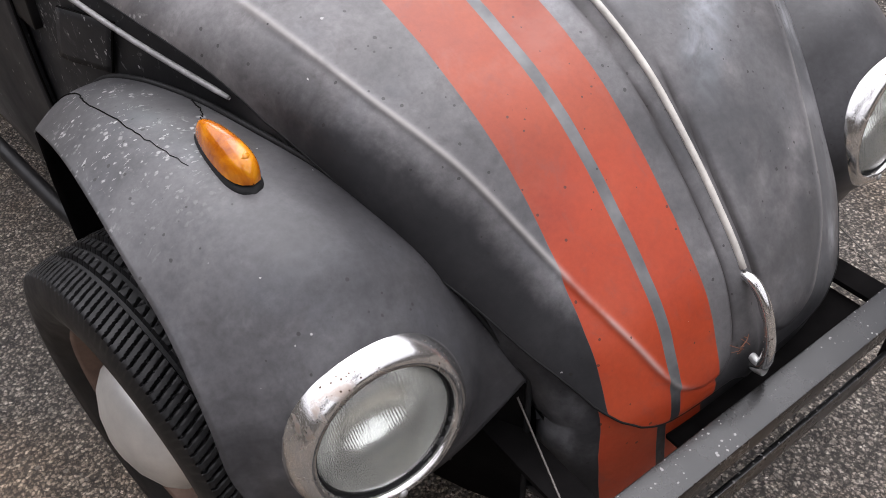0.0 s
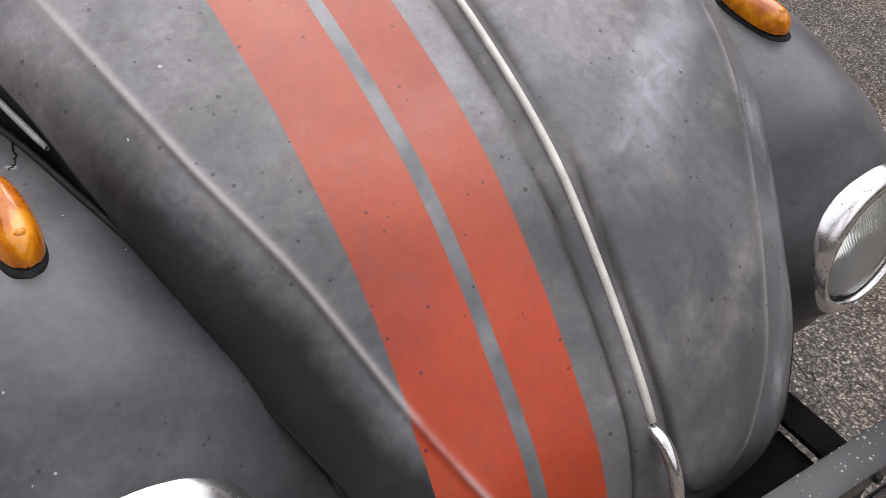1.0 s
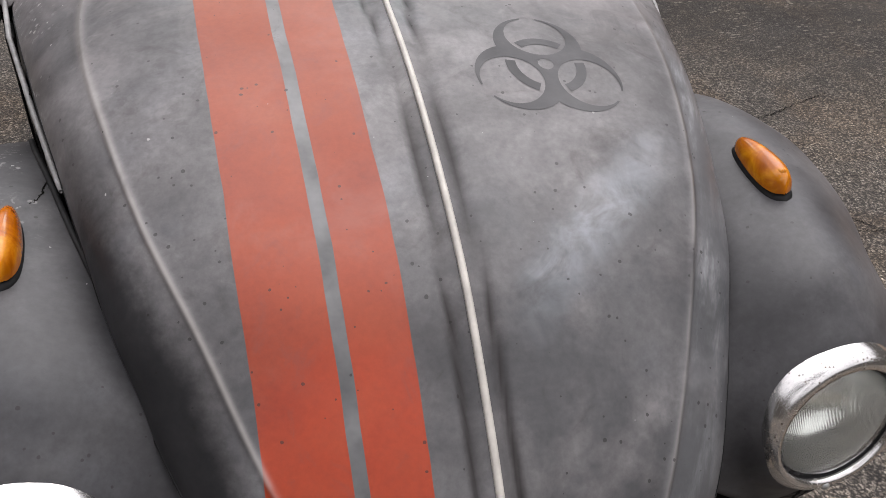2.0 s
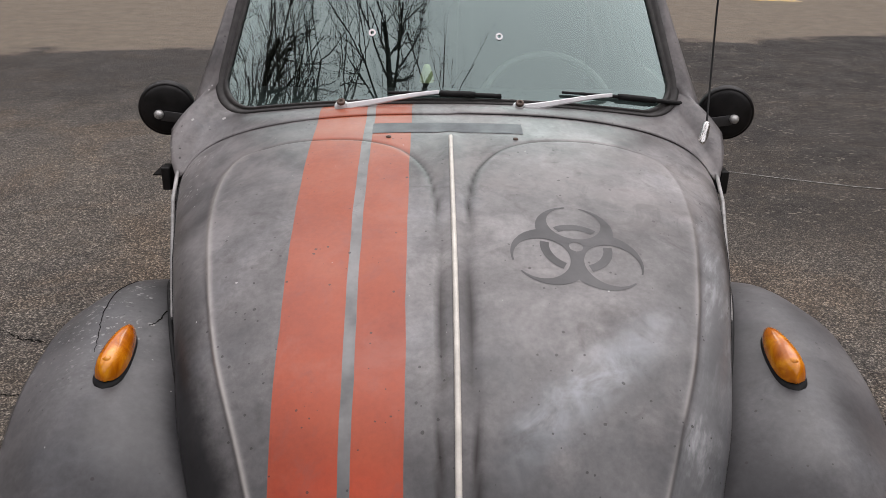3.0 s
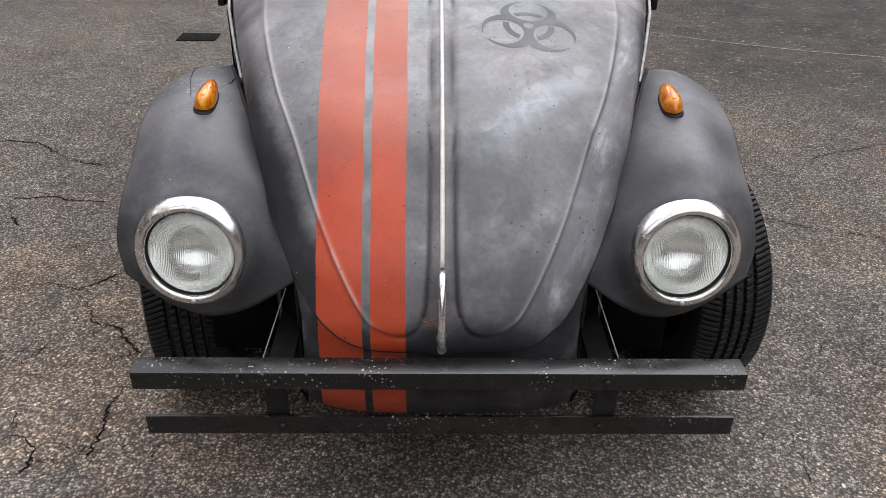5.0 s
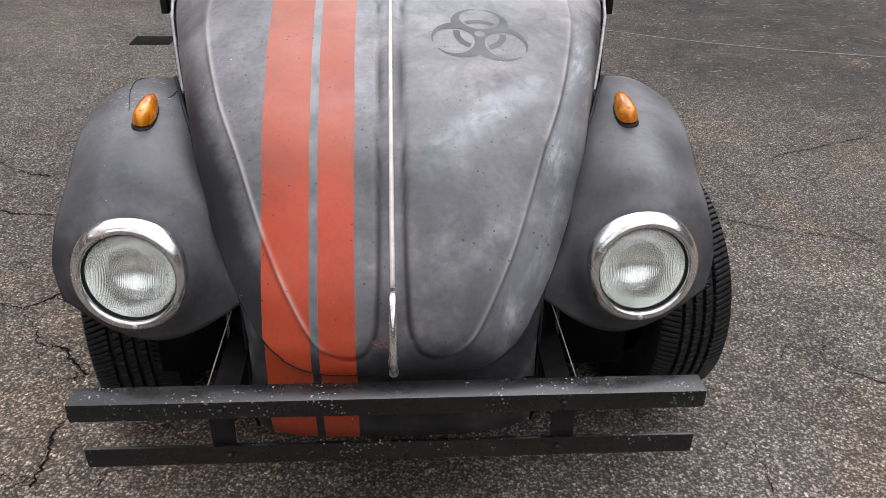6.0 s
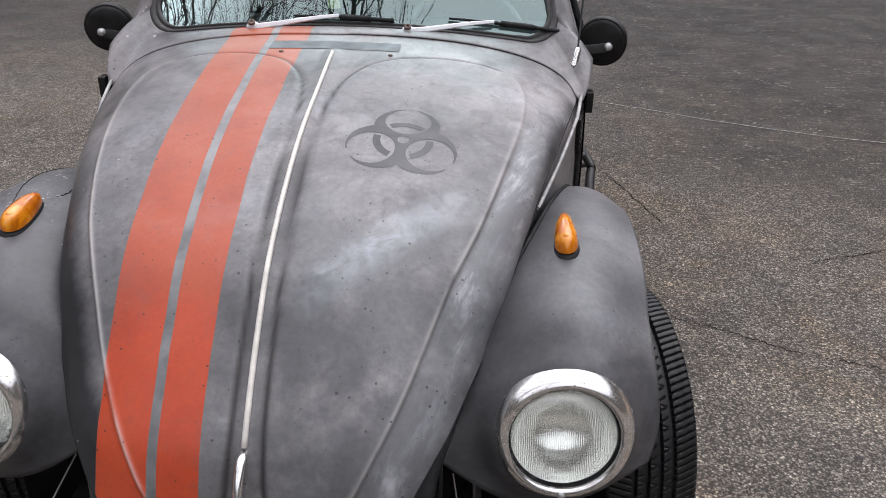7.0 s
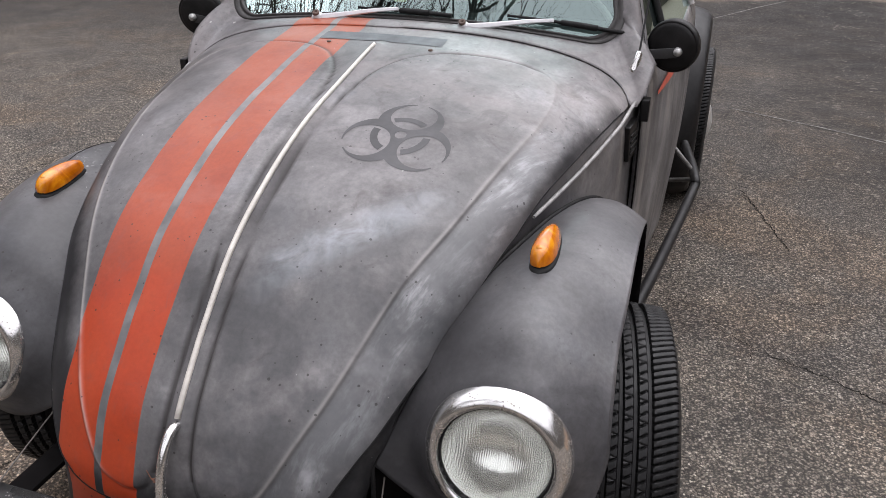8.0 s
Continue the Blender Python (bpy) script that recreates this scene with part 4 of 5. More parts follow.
ribs = AMB.math("SINE", AMB.math("MULTIPLY", ay_, 900.0))
AMB.set(Base_Color=AMB.ramp(AMB.noise(24, 4, 0.6, dist=0.6), [(0.3, (0.27, 0.055, 0.001)), (0.52, (0.47, 0.135, 0.002)), (0.70, (0.68, 0.27, 0.008))]), Roughness=0.12, Specular_IOR_Level=0.6, Coat_Weight=0.25, Coat_Roughness=0.05)
AMB.bump(ribs, 0.05, 0.001)
AMBER = AMB.m


def indicator(side, parent):
    """Teardrop turn signal on the top of a wing."""
    front, rear = np.array([0.514 + SPREAD[side] * 0.7, 0.243, 0.799]), np.array([0.518 + SPREAD[side] * 0.7, 0.388, 0.815])
    me = parent.data
    tree = BVHTree.FromPolygons([v.co.copy() for v in me.vertices], [tuple(p.vertices) for p in me.polygons])
    norms = []
    for q in (front, rear):
        hit, nn, _, _ = tree.ray_cast(Vector((side * q[0], q[1], 1.5)), Vector((0, 0, -1)))
        q[2] = hit.z
        nn = nn if nn.z > 0 else -nn
        norms.append(np.array([side * nn.x, nn.y, nn.z]))
    ax = rear - front
    L = np.linalg.norm(ax)
    ax /= L
    up = norms[0] + norms[1]
    up -= ax * (up @ ax)
    up /= np.linalg.norm(up)
    lat = np.cross(ax, up)

    def shell(scale, lift, high, a0):
        rows = []
        for i in range(25):
            f = i / 24
            e = abs(f - 0.34) / (0.34 if f < 0.34 else 0.66)
            rnd_ = math.sqrt(max(1 - min(e, 0.9995) ** (2.7 if f < 0.34 else 1.65), 0))
            wdt = 0.0228 * scale * rnd_
            hgt = high * rnd_ ** 0.8
            c = front + ax * (L * (0.5 + (f - 0.5) * scale))
            row = []
            for th in np.linspace(a0, np.pi - a0, 15):
                q = c + lat * wdt * np.cos(th) + up * (lift + hgt * np.sin(th))
                row.append((side * q[0], q[1], q[2]))
            rows.append(row)
        return grid(np.array(rows), flip=side < 0)

    lens = part("turn_signal", shell(0.97, 0.009, 0.035, 0.0), AMBER, parent, "amber teardrop turn signal")
    base = shell(1.05, -0.002, 0.0125, 0.0)
    part("gasket", base, RUBBER, lens, "black rubber base")
    c = front + ax * 0.022
    part("lens_screw", lathe([(0.006, -0.004), (0.006, 0.002), (0.0003, 0.004)], Matrix.Translation(Vector((side * (c + up * 0.037)[0], (c + up * 0.037)[1], (c + up * 0.037)[2]))) @ pose(0, 0, 0, 12), 12), AMBER, lens)


for side in (-1, 1):
    uu = np.linspace(0, 9.0, 92)
    vv = np.linspace(0, 1, 48)
    WP = np.array([[wing_point(u, v) for v in vv] for u in uu])
    # cup swaged round the lamp
    dx, dz = WP[..., 0] - LAMP[0], WP[..., 2] - LAMP[2]
    rr = np.hypot(dx, dz)
    near = np.exp(-(np.maximum(rr - 0.112, 0) / 0.024) ** 2) * (WP[..., 1] < 0.16)
    WP[..., 1] -= 0.022 * near
    hole = rr[:-1, :-1] > 0.098
    WP[..., 0] = side * (WP[..., 0] + SPREAD[side] * np.clip(vv / 0.4, 0, 1))
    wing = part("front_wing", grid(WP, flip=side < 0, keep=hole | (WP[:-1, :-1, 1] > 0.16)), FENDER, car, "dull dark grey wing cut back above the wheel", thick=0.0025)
    LP = np.array([[wing_point(u, v) for v in np.linspace(0.02, 0.985, 24)] for u in np.linspace(1.0, 8.95, 60)])
    LP += (0, 0.010, -0.010)
    LP[..., 0] += SPREAD[side] * np.clip(np.linspace(0.02, 0.985, 24) / 0.4, 0, 1)
    part("wing_liner", grid(LP * (side, 1, 1), flip=side < 0, keep=(np.hypot(LP[:-1, :-1, 0] - LAMP[0] - SPREAD[side], LP[:-1, :-1, 2] - LAMP[2]) > 0.10) | (LP[:-1, :-1, 1] > 0.17)), DARK, wing, "black underside")
    AW = []
    for v in np.linspace(0.0, 1.0, 10):
        e = wing_point(8.97, v) * (side, 1, 1) + (side * SPREAD[side] * min(v / 0.4, 1), 0, -0.003)
        AW.append([e] + [np.array([e[0], y + 0.010 * (1 - v), z]) for y, z in ((e[1] + 0.025, e[2] - 0.05), (0.765, 0.60), (0.785, 0.48), (0.790, 0.36), (0.770, 0.26))])
    part("arch_wall", grid(np.array(AW), flip=side > 0), DARK, wing, thick=0.004)
    # black panel added for the darkness inside the wheel arch
    part("arch_shade_panel", box(side * 0.42 - 0.115, side * 0.42 + 0.115, 0.135, 0.140, 0.27, 0.60, 0.0), DARK, wing)
    inner = np.array([wing_point(u, 0.0) for u in np.linspace(0, len(WING) - 1, 80)])
    bead = np.concatenate([[(0.303, 0.0, 0.25), (0.303, 0.0, 0.35), (0.303, 0.0, 0.45)], inner])
    bead = bead * (side, 1, 1) + (0, -0.003, 0.002)
    part("beading", tube(bead, 0.0045, 8), RUBBER, wing, "black rubber beading")
    well = np.array([[p * (side, 1, 1) - (side * 0.004, 0, f * (p[2] - 0.22)) for f in (0.01, 0.3, 0.65, 1)] for p in inner])
    part("inner_panel", grid(well, flip=side > 0), DARK, wing, thick=0.003)
    indicator(side, wing)
    headlight(side, wing)


# ---- wheels ----
def wheel(side, y, z, x_out, width, R, steer=0.0):
    w = width
    half_w = w / 2
    m = Matrix.Translation((side * (x_out - half_w), y, z)) @ Matrix.Rotation(radians(steer), 4, "Z") @ Matrix.Rotation(radians(90) * side, 4, "Y")
    # tread and walls, from the inner bead round to the outer one
    lat = np.linspace(-0.43, 0.43, 60) * w
    nseg = 1080
    ang = np.linspace(0, 2 * np.pi, nseg, endpoint=False)
    rows = []
    walls_in = [(0.195, -0.36 * w), (0.225, -0.47 * w), (0.255, -0.5 * w), (R - 0.035, -0.49 * w), (R - 0.011, -0.45 * w)]
    walls_out = [(r, -h) for r, h in reversed(walls_in)]
    for r, h in walls_in:
        rows.append(np.stack([r * np.cos(ang), r * np.sin(ang), np.full(nseg, h)], -1))
    for h in lat:
        crown = R - 0.010 * (abs(h) / half_w) ** 2.4
        depth = np.zeros(nseg)
        for g in (-0.20, -0.067, 0.067, 0.20):
            if abs(h - g * w) < 0.0036:
                depth[:] = 0.010
        k = np.arange(nseg)
        shift = abs(h) / w * 30
        if abs(h) > 0.215 * w:
            depth = np.maximum(depth, 0.0080 * np.clip(1.25 - np.abs((k + 1.3 * shift) % 8 - 3), 0, 1))
        else:
            wave = 2.2 * shift * (1 if h > 0 else -1)
            depth = np.maximum(depth, 0.0060 * np.clip(1.3 - np.abs((k + 0.8 * wave) % 11 - 4), 0, 1))
            depth = np.maximum(depth, 0.0030 * np.clip(1.0 - np.abs((k - 0.5 * wave + 5) % 22 - 6), 0, 1))
        r = crown - depth
        rows.append(np.stack([r * np.cos(ang), r * np.sin(ang), np.full(nseg, h)], -1))
    for r, h in walls_out:
        rows.append(np.stack([r * np.cos(ang), r * np.sin(ang), np.full(nseg, h)], -1))
    mm = np.array(m)
    P = np.array(rows) @ mm[:3, :3].T + mm[:3, 3]
    wh = part("wheel", grid(P, wrap_v=True), TYRE, car, "black tyre on a dull steel rim")
    flat(wh, 40)
    wh.name = "wheel"
    rim = part("rim", lathe([(0.203, 0.36 * w), (0.196, 0.385 * w), (0.188, 0.36 * w), (0.180, 0.22 * w), (0.165, 0.16 * w), (0.14, 0.22 * w), (0.10, 0.24 * w), (0.0005, 0.24 * w)], m, 48), RIM, wh, "rusty brown steel rim")
    part("hub_cap", lathe([(0.128, 0.24 * w), (0.128, 0.27 * w), (0.120, 0.36 * w), (0.098, 0.47 * w), (0.06, 0.56 * w), (0.025, 0.60 * w), (0.0005, 0.61 * w)], m, 48), HUBCAP, wh, "dull chrome domed hub cap")
    part("inner_rim", lathe([(0.213, -0.36 * w), (0.19, -0.2 * w), (0.15, 0.0), (0.0005, 0.0)], m, 32), DARK, wh)


TYRE = plain("tyre_rubber", (0.007, 0.0068, 0.007), 0.46, 0.0, 0.5, 35, spec=0.28)
RIM = plain("rusty_rim", (0.12, 0.075, 0.055), 0.6, 0.2, 0.45, 18)
HUBCAP = plain("worn_chrome", (0.70, 0.69, 0.66), 0.36, 0.75, 0.12, 14)
for side in (-1, 1):
    wheel(side, 0.455, 0.313, 0.757, 0.200, 0.313, 10.0)
    wheel(side, 2.86, 0.335, 0.788, 0.21, 0.335)

# ---- bumper ----
kb = Mat("glossy_black_bumper_paint")
dots = kb.math("LESS_THAN", kb.math("ADD", kb.voro(120), kb.math("MULTIPLY", kb.math("SUBTRACT", kb.noise(90, 4, 0.7), 0.45), 0.7)), kb.math("MULTIPLY", kb.smooth(kb.noise(11, 5, 0.65), 0.42, 0.62), 0.27))
dust = kb.smooth(kb.noise(12, 6, 0.7, dist=0.5), 0.45, 0.70)
kcol = kb.mix(kb.math("MULTIPLY", dust, 0.10), (0.003, 0.0029, 0.003), (0.030, 0.028, 0.027))
kb.set(Base_Color=kb.mix(kb.math("MULTIPLY", dots, 0.55), kcol, (0.32, 0.31, 0.30)), Roughness=kb.ramp(kb.noise(14, 5, 0.65), [(0.3, 0.20), (0.7, 0.36)]), Specular_IOR_Level=0.5)
kb.bump(kb.noise(60, 4), 0.12, 0.001)
BUMPER_BLACK = kb.m
bumper = part("bumper", box(-0.593, 0.587, -0.215, -0.165, 0.434, 0.474, 0.0025), BUMPER_BLACK, car, "home-made black square steel bumper")
flat(bumper)
flat(part("lower_bar", box(-0.580, 0.580, -0.215, -0.207, 0.322, 0.366, 0.001), BUMPER_BLACK, bumper))
for side in (-1, 1):
    flat(part("upright", box(side * 0.322 - 0.022, side * 0.322 + 0.022, -0.206, -0.198, 0.325, 0.445, 0.001), BLACK, bumper))
    flat(part("arm", box(side * 0.325 - 0.025, side * 0.325 + 0.025, -0.17, 0.30, 0.425, 0.435, 0.001), DARK, bumper))
    for z, dx in ((0.453, 0.0), (0.343, -0.005)):
        part("bolt", lathe([(0.007, -0.002), (0.007, 0.004), (0.005, 0.006), (0.0003, 0.0065)], Matrix.Translation((side * (0.318 + dx), -0.2155, z)) @ pose(0, 0, 0, 90), 6), BLACK, bumper)
    part("stay_rod", tube([(side * 0.325, -0.005, 0.53), (side * 0.36, -0.16, 0.44)], 0.0015, 6), plain("dull_rod", (0.11, 0.10, 0.09), 0.5, 0.3), bumper, "thin bare metal rod")

# ---- cabin ----
GL0, GL1 = np.array([1.024, 1.084]), np.array([1.250, 1.430])  # foot and head of the windscreen plane, y and z


def screen_point(x, w, out=0.0):
    """Point in the windscreen plane: x across, w from foot (0) to head (1)."""
    d = GL1 - GL0
    n = np.array([-d[1], d[0]]) / np.linalg.norm(d)
    yz = GL0 + d * w + n * out
    bow = 0.15 * x * x
    return np.array([x, yz[0] + bow * 0.85, yz[1] - bow * 0.12 - 0.032 * (x / 0.5) ** 2 * (1 - w)])


def rounded(hx0, hx1, w0, w1, r, n=10):
    """Outline of the windscreen opening: half widths at foot and head."""
    pts = []
    rw = r / 0.44
    for cx, cw, a0 in ((1, 1, 0), (-1, 1, 90), (-1, 0, 180), (1, 0, 270)):
        hx = hx1 if cw else hx0
        px, pw = cx * (hx - r), (w1 - rw) if cw else (w0 + rw)
        for i in range(n + 1):
            a = radians(a0 + 90 * i / n)
            pts.append((px + r * math.cos(a), pw + rw * math.sin(a)))
    return pts


def densify(pts, k=6):
    out = []
    for (a, b), (c, d) in zip(pts, pts[1:] + pts[:1]):
        n = max(1, int(math.hypot(c - a, (d - b) * 0.44) / 0.03))
        out += [(a + (c - a) * i / n, b + (d - b) * i / n) for i in range(n)]
    return out


opening = densify(rounded(0.520, 0.455, -0.03, 0.965, 0.07))
outer = []
for x, w in opening:
    outer.append((x * 1.155, 0.5 + (w - 0.5) * 1.14))
ring_in = np.array([screen_point(x, w, 0.0) for x, w in opening])
ring_out = np.array([screen_point(x, w, 0.0) + np.array([0, 0.02 * (abs(x) / 0.5) ** 4, 0]) for x, w in outer])
ring = np.stack([ring_in, ring_in * 0.7 + ring_out * 0.3 + (0, -0.004, 0.004), ring_in * 0.3 + ring_out * 0.7 + (0, -0.003, 0.003), ring_out + (0, 0.004, -0.004)], 0)
head = np.array([[w > 0.84 for x, w in opening]] * 3)
part("screen_surround", grid(ring, wrap_v=True, keep=head), PAINT, car, thick=0.004)
SEAL = plain("aged_rubber", (0.030, 0.028, 0.027), 0.5, 0.0, 0.35, 50, spec=0.4)
prof = ((0.972, 0.001), (0.976, 0.006), (0.986, 0.008), (0.996, 0.0055), (1.000, 0.004), (1.006, 0.006), (1.020, 0.010), (1.034, 0.009), (1.042, 0.004), (1.044, -0.004))
SP = np.array([[screen_point(x * (1 + (f - 1) * 0.85), 0.5 + (w - 0.5) * (1 + (f - 1) * 1.15), h) for x, w in opening] for f, h in prof])
part("screen_seal", grid(SP, wrap_v=True), SEAL, car, "aged dark rubber windscreen seal")


def resample(pts, n):
    pts = np.array(pts, float)
    d = np.r_[0, np.cumsum(np.linalg.norm(np.diff(pts, axis=0), axis=1))]
    q = np.linspace(0, d[-1], n)
    return np.stack([np.interp(q, d, pts[:, i]) for i in range(3)], -1)


def half_path(side):
    """Inner line along the screen seal and outer line along the bonnet and the door, from the middle to the pillar's head."""
    hx0, hx1, w0, r = 0.520, 0.455, -0.03, 0.07
    rw = r / 0.44
    foot = [screen_point(side * x, w0 - 0.02, 0.0) for x in np.linspace(0, hx0 - r, 20)]
    turn = [screen_point(side * (hx0 - r + (r + 0.008) * math.sin(a)), w0 + rw - (rw + 0.02) * math.cos(a), 0.0) for a in np.linspace(0, math.pi / 2, 14)]
    up = [screen_point(side * (hx0 + 0.008 + (hx1 - hx0) * (w - w0) / (0.965 - w0)), w, 0.0) for w in np.linspace(w0 + rw, 0.93, 16)]
    jr = np.linspace(0, 1, 60)
    se = S_END + (-0.003 if side < 0 else 0.0004) - 0.05 * jr ** 8
    edge_ = surface(se, side * (phi_of_x(se, hood_half(se)) * jr + 1e-6), 0.003 if side < 0 else 0.0044)
    k = int(np.searchsorted(np.abs(edge_[:, 0]), 0.42))
    low = [(side * 0.600, 0.915, 0.925), (side * 0.611, 0.936, 0.950), (side * 0.619, 0.968, 0.978), (side * 0.624, 1.010, 1.005)]
    top = [(side * (side_x(1.06 + 0.646 * (z - 1.0), z) - 0.004), 1.048 + 0.646 * (z - 1.005), z) for z in np.linspace(1.010, 1.40, 16)]
    inn = np.concatenate([resample(foot, 24), resample(turn, 20)[1:], resample(up, 20)[1:]])
    out = np.concatenate([resample(edge_[:k + 1], 24), resample(list(edge_[k:]) + low, 20)[1:], resample([low[-1]] + top, 20)[1:]])
    return inn, out


def side_x(y, z):
    """Half width of the body side."""
    belt = np.interp(y, [0.93, 1.2, 1.6, 2.1, 2.6, 3.1, 3.5], [0.612, 0.646, 0.684, 0.690, 0.65, 0.54, 0.36])
    low = -0.012 * ((z - 0.72) / 0.3) ** 2
    lean = -np.clip(z - 0.95, 0, 1) * 0.30
    return belt + low + lean


halves = []
for side in (-1, 1):
    inn, out = half_path(side)
    n = len(inn)
    q = np.arange(n)
    corner = np.exp(-((q - 33) / 8.0) ** 2)
    upper = np.clip((q - 36) / 10, 0, 1)
    bulge = (1 - upper)[:, None] * np.array([0, -0.001, 0.004]) + corner[:, None] * np.array([side * 0.003, -0.002, 0.004]) + upper[:, None] * np.array([side * 0.010, -0.012, 0.003])
    lin = inn - out
    L_ = np.linalg.norm(lin, axis=1, keepdims=True)
    back = np.array([0, 0.985, 0.17])
    keep_t = np.clip((38 - q) / 8, 0, 1)[:, None]
    t0 = lin * (1 - keep_t) + keep_t * back * L_
    t0[:, 0] = lin[:, 0] * (1 - 0.5 * keep_t[:, 0])
    halves.append([(2 * f**3 - 3 * f**2 + 1) * out + (f**3 - 2 * f**2 + f) * t0 + (3 * f**2 - 2 * f**3) * inn + (f**3 - f**2) * lin + bulge * math.sin(math.pi * f) for f in np.linspace(1, 0, 14)])
    edge_line = out[44:] + np.array([side * 0.001, 0.004, 0])
    part("pillar_gap", tube(edge_line, 0.0028, 6), DARK, car)
    part("door_frame_edge", tube(edge_line + np.array([side * -0.001, 0.014, 0]), 0.009, 8), PAINT, car)

lf, rt_ = np.array(halves[0]), np.array(halves[1])
part("scuttle_panel", grid(np.concatenate([lf[:, ::-1], rt_[:, 1:]], 1)), HOOD, car, "worn grey scuttle running up into the screen pillars", thick=0.003)

kg = Mat("tinted_glass")
tr = kg.node("ShaderNodeBsdfTransparent", Color=(0.62, 0.76, 0.72, 1))
gl = kg.node("ShaderNodeBsdfGlossy", Color=(0.70, 0.87, 0.84, 1), Roughness=0.01)
fr = kg.node("ShaderNodeFresnel", IOR=1.55)
mx = kg.node("ShaderNodeMixShader", Fac=kg.math("MULTIPLY", fr.outputs[0], 4.4))
kg.nt.links.new(tr.outputs[0], mx.inputs[1])
kg.nt.links.new(gl.outputs[0], mx.inputs[2])
kg.nt.links.new(mx.outputs[0], kg.out.inputs["Surface"])
GLASS = kg.m

GP = np.array([[screen_point(x * f, 0.5 + (w - 0.5) * f, -0.001) for x, w in opening] for f in np.linspace(0.0005, 1.0, 14)])
screen = part("windscreen", grid(GP, wrap_v=True), GLASS, car, "green-tinted windscreen glass")
screen.visible_shadow = False


for gx, gw in ((0.115, 0.35), (-0.175, 0.37)):
    m = look(screen_point(gx, gw, 0.0012), screen_point(gx, gw, 1.0)) @ pose(0, 0, 0, 180)
    part("glass_chip", lathe([(0.0042, 0.0), (0.0062, 0.0008), (0.0085, 0.0)], m, 20), WHITEMETAL, screen, "pale ring-shaped chip in the glass")


def side_sheet(side, y0, y1, z0, z1, ny, nz, hole=None):
    Y, Z = np.meshgrid(np.linspace(y0, y1, ny), np.linspace(z0, z1, nz), indexing="ij")
    if hole == "front":
        Y = Y + np.clip(Z - 1.0, 0, 1) * 0.80 * (1 - (Y - y0) / (y1 - y0))
    X = side_x(Y, Z)
    return np.stack([side * X, Y, Z], -1), Y, Z


for side in (-1, 1):
    P, Y, Z = side_sheet(side, 0.945, 1.93, 0.34, 1.0, 40, 28)
    Y = Y + np.clip(Z - 0.91, 0, 1) * 1.15 * (1 - (Y - 0.945) / 0.985)
    P = np.stack([side * side_x(Y, Z), Y, Z], -1)
    P[..., 0] += side * 0.004 * np.exp(-((Z - 0.905) / 0.012) ** 2)
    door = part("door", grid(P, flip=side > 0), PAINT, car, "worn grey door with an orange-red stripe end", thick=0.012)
    P2, _, _ = side_sheet(side, 1.93, 3.5, 0.40, 1.05, 50, 24)
    part("rear_quarter", grid(P2, flip=side > 0), PAINT, car, thick=0.004)
    frame_line = [(1.285, 1.36), (1.30, 1.38), (1.33, 1.395), (1.40, 1.41), (1.55, 1.425), (1.85, 1.41), (1.92, 1.36), (1.93, 1.2), (1.93, 1.0)]
    tv = spline(np.arange(len(frame_line)), np.array(frame_line))(np.linspace(0, len(frame_line) - 1, 60))
    part("window_frame", tube([(side * (side_x(a, b) + 0.002), a, b) for a, b in tv], 0.014, 8), PAINT, door)
    part("quarter_light_bar", tube([(side * (side_x(1.30, z) + 0.003), 1.27 + (z - 1.0) * 0.12, z) for z in np.linspace(0.99, 1.40, 8)], 0.009, 8), BLACK, door)
    YG = np.array([[(side * (side_x(a, b) - 0.003), a, b) for b in np.linspace(0.99, 1.41, 10)] for a in np.linspace(1.0, 1.92, 24)])
    for i, a in enumerate(np.linspace(1.0, 1.92, 24)):
        for j in range(10):
            b = YG[i, j, 2]
            a2 = max(a, 1.045 + max(0, b - 1.0) * 0.64)
            YG[i, j] = (side * (side_x(a2, b) - 0.003), a2, b)
    pane = part("side_glass", grid(YG, flip=side > 0), GLASS, door)
    pane.visible_shadow = False
    hinge = part("door_hinge", box(-0.014, 0.005, -0.018, 0.018, -0.026, 0.026, 0.003, pose(side * 0.621, 0.945, 0.915)), BLACK, door)
    FY, FZ = np.meshgrid(np.linspace(0, 1, 8), np.linspace(0, 1, 5), indexing="ij")
    yy_ = 1.10 + 0.24 * FY
    zz_ = 0.915 + 0.020 * FY + (FZ - 0.5) * (0.010 + 0.035 * FY)
    part("painted_flash", grid(np.stack([side * (side_x(yy_, zz_) + 0.0055), yy_, zz_], -1), flip=side > 0), FLASH, door, "orange-red paint flash")
    part("door_seam", tube([(side * (side_x(0.938, z) - 0.001), 0.938, z) for z in np.linspace(0.34, 0.94, 20)], 0.0022, 6), DARK, car)

# roof and tail, one rounded shell
ry = np.array([1.255, 1.40, 1.65, 1.9, 2.15, 2.4, 2.7, 3.0, 3.25, 3.45, 3.55])
rz = np.array([1.435, 1.475, 1.50, 1.505, 1.49, 1.45, 1.34, 1.17, 0.98, 0.74, 0.50])
rw_ = np.array([0.50, 0.515, 0.525, 0.53, 0.52, 0.51, 0.52, 0.54, 0.52, 0.44, 0.36])
rd = np.array([0.05, 0.07, 0.085, 0.09, 0.09, 0.12, 0.26, 0.30, 0.30, 0.22, 0.16])
roof_at = spline(ry, np.stack([rz, rw_, rd], -1))
rows = []
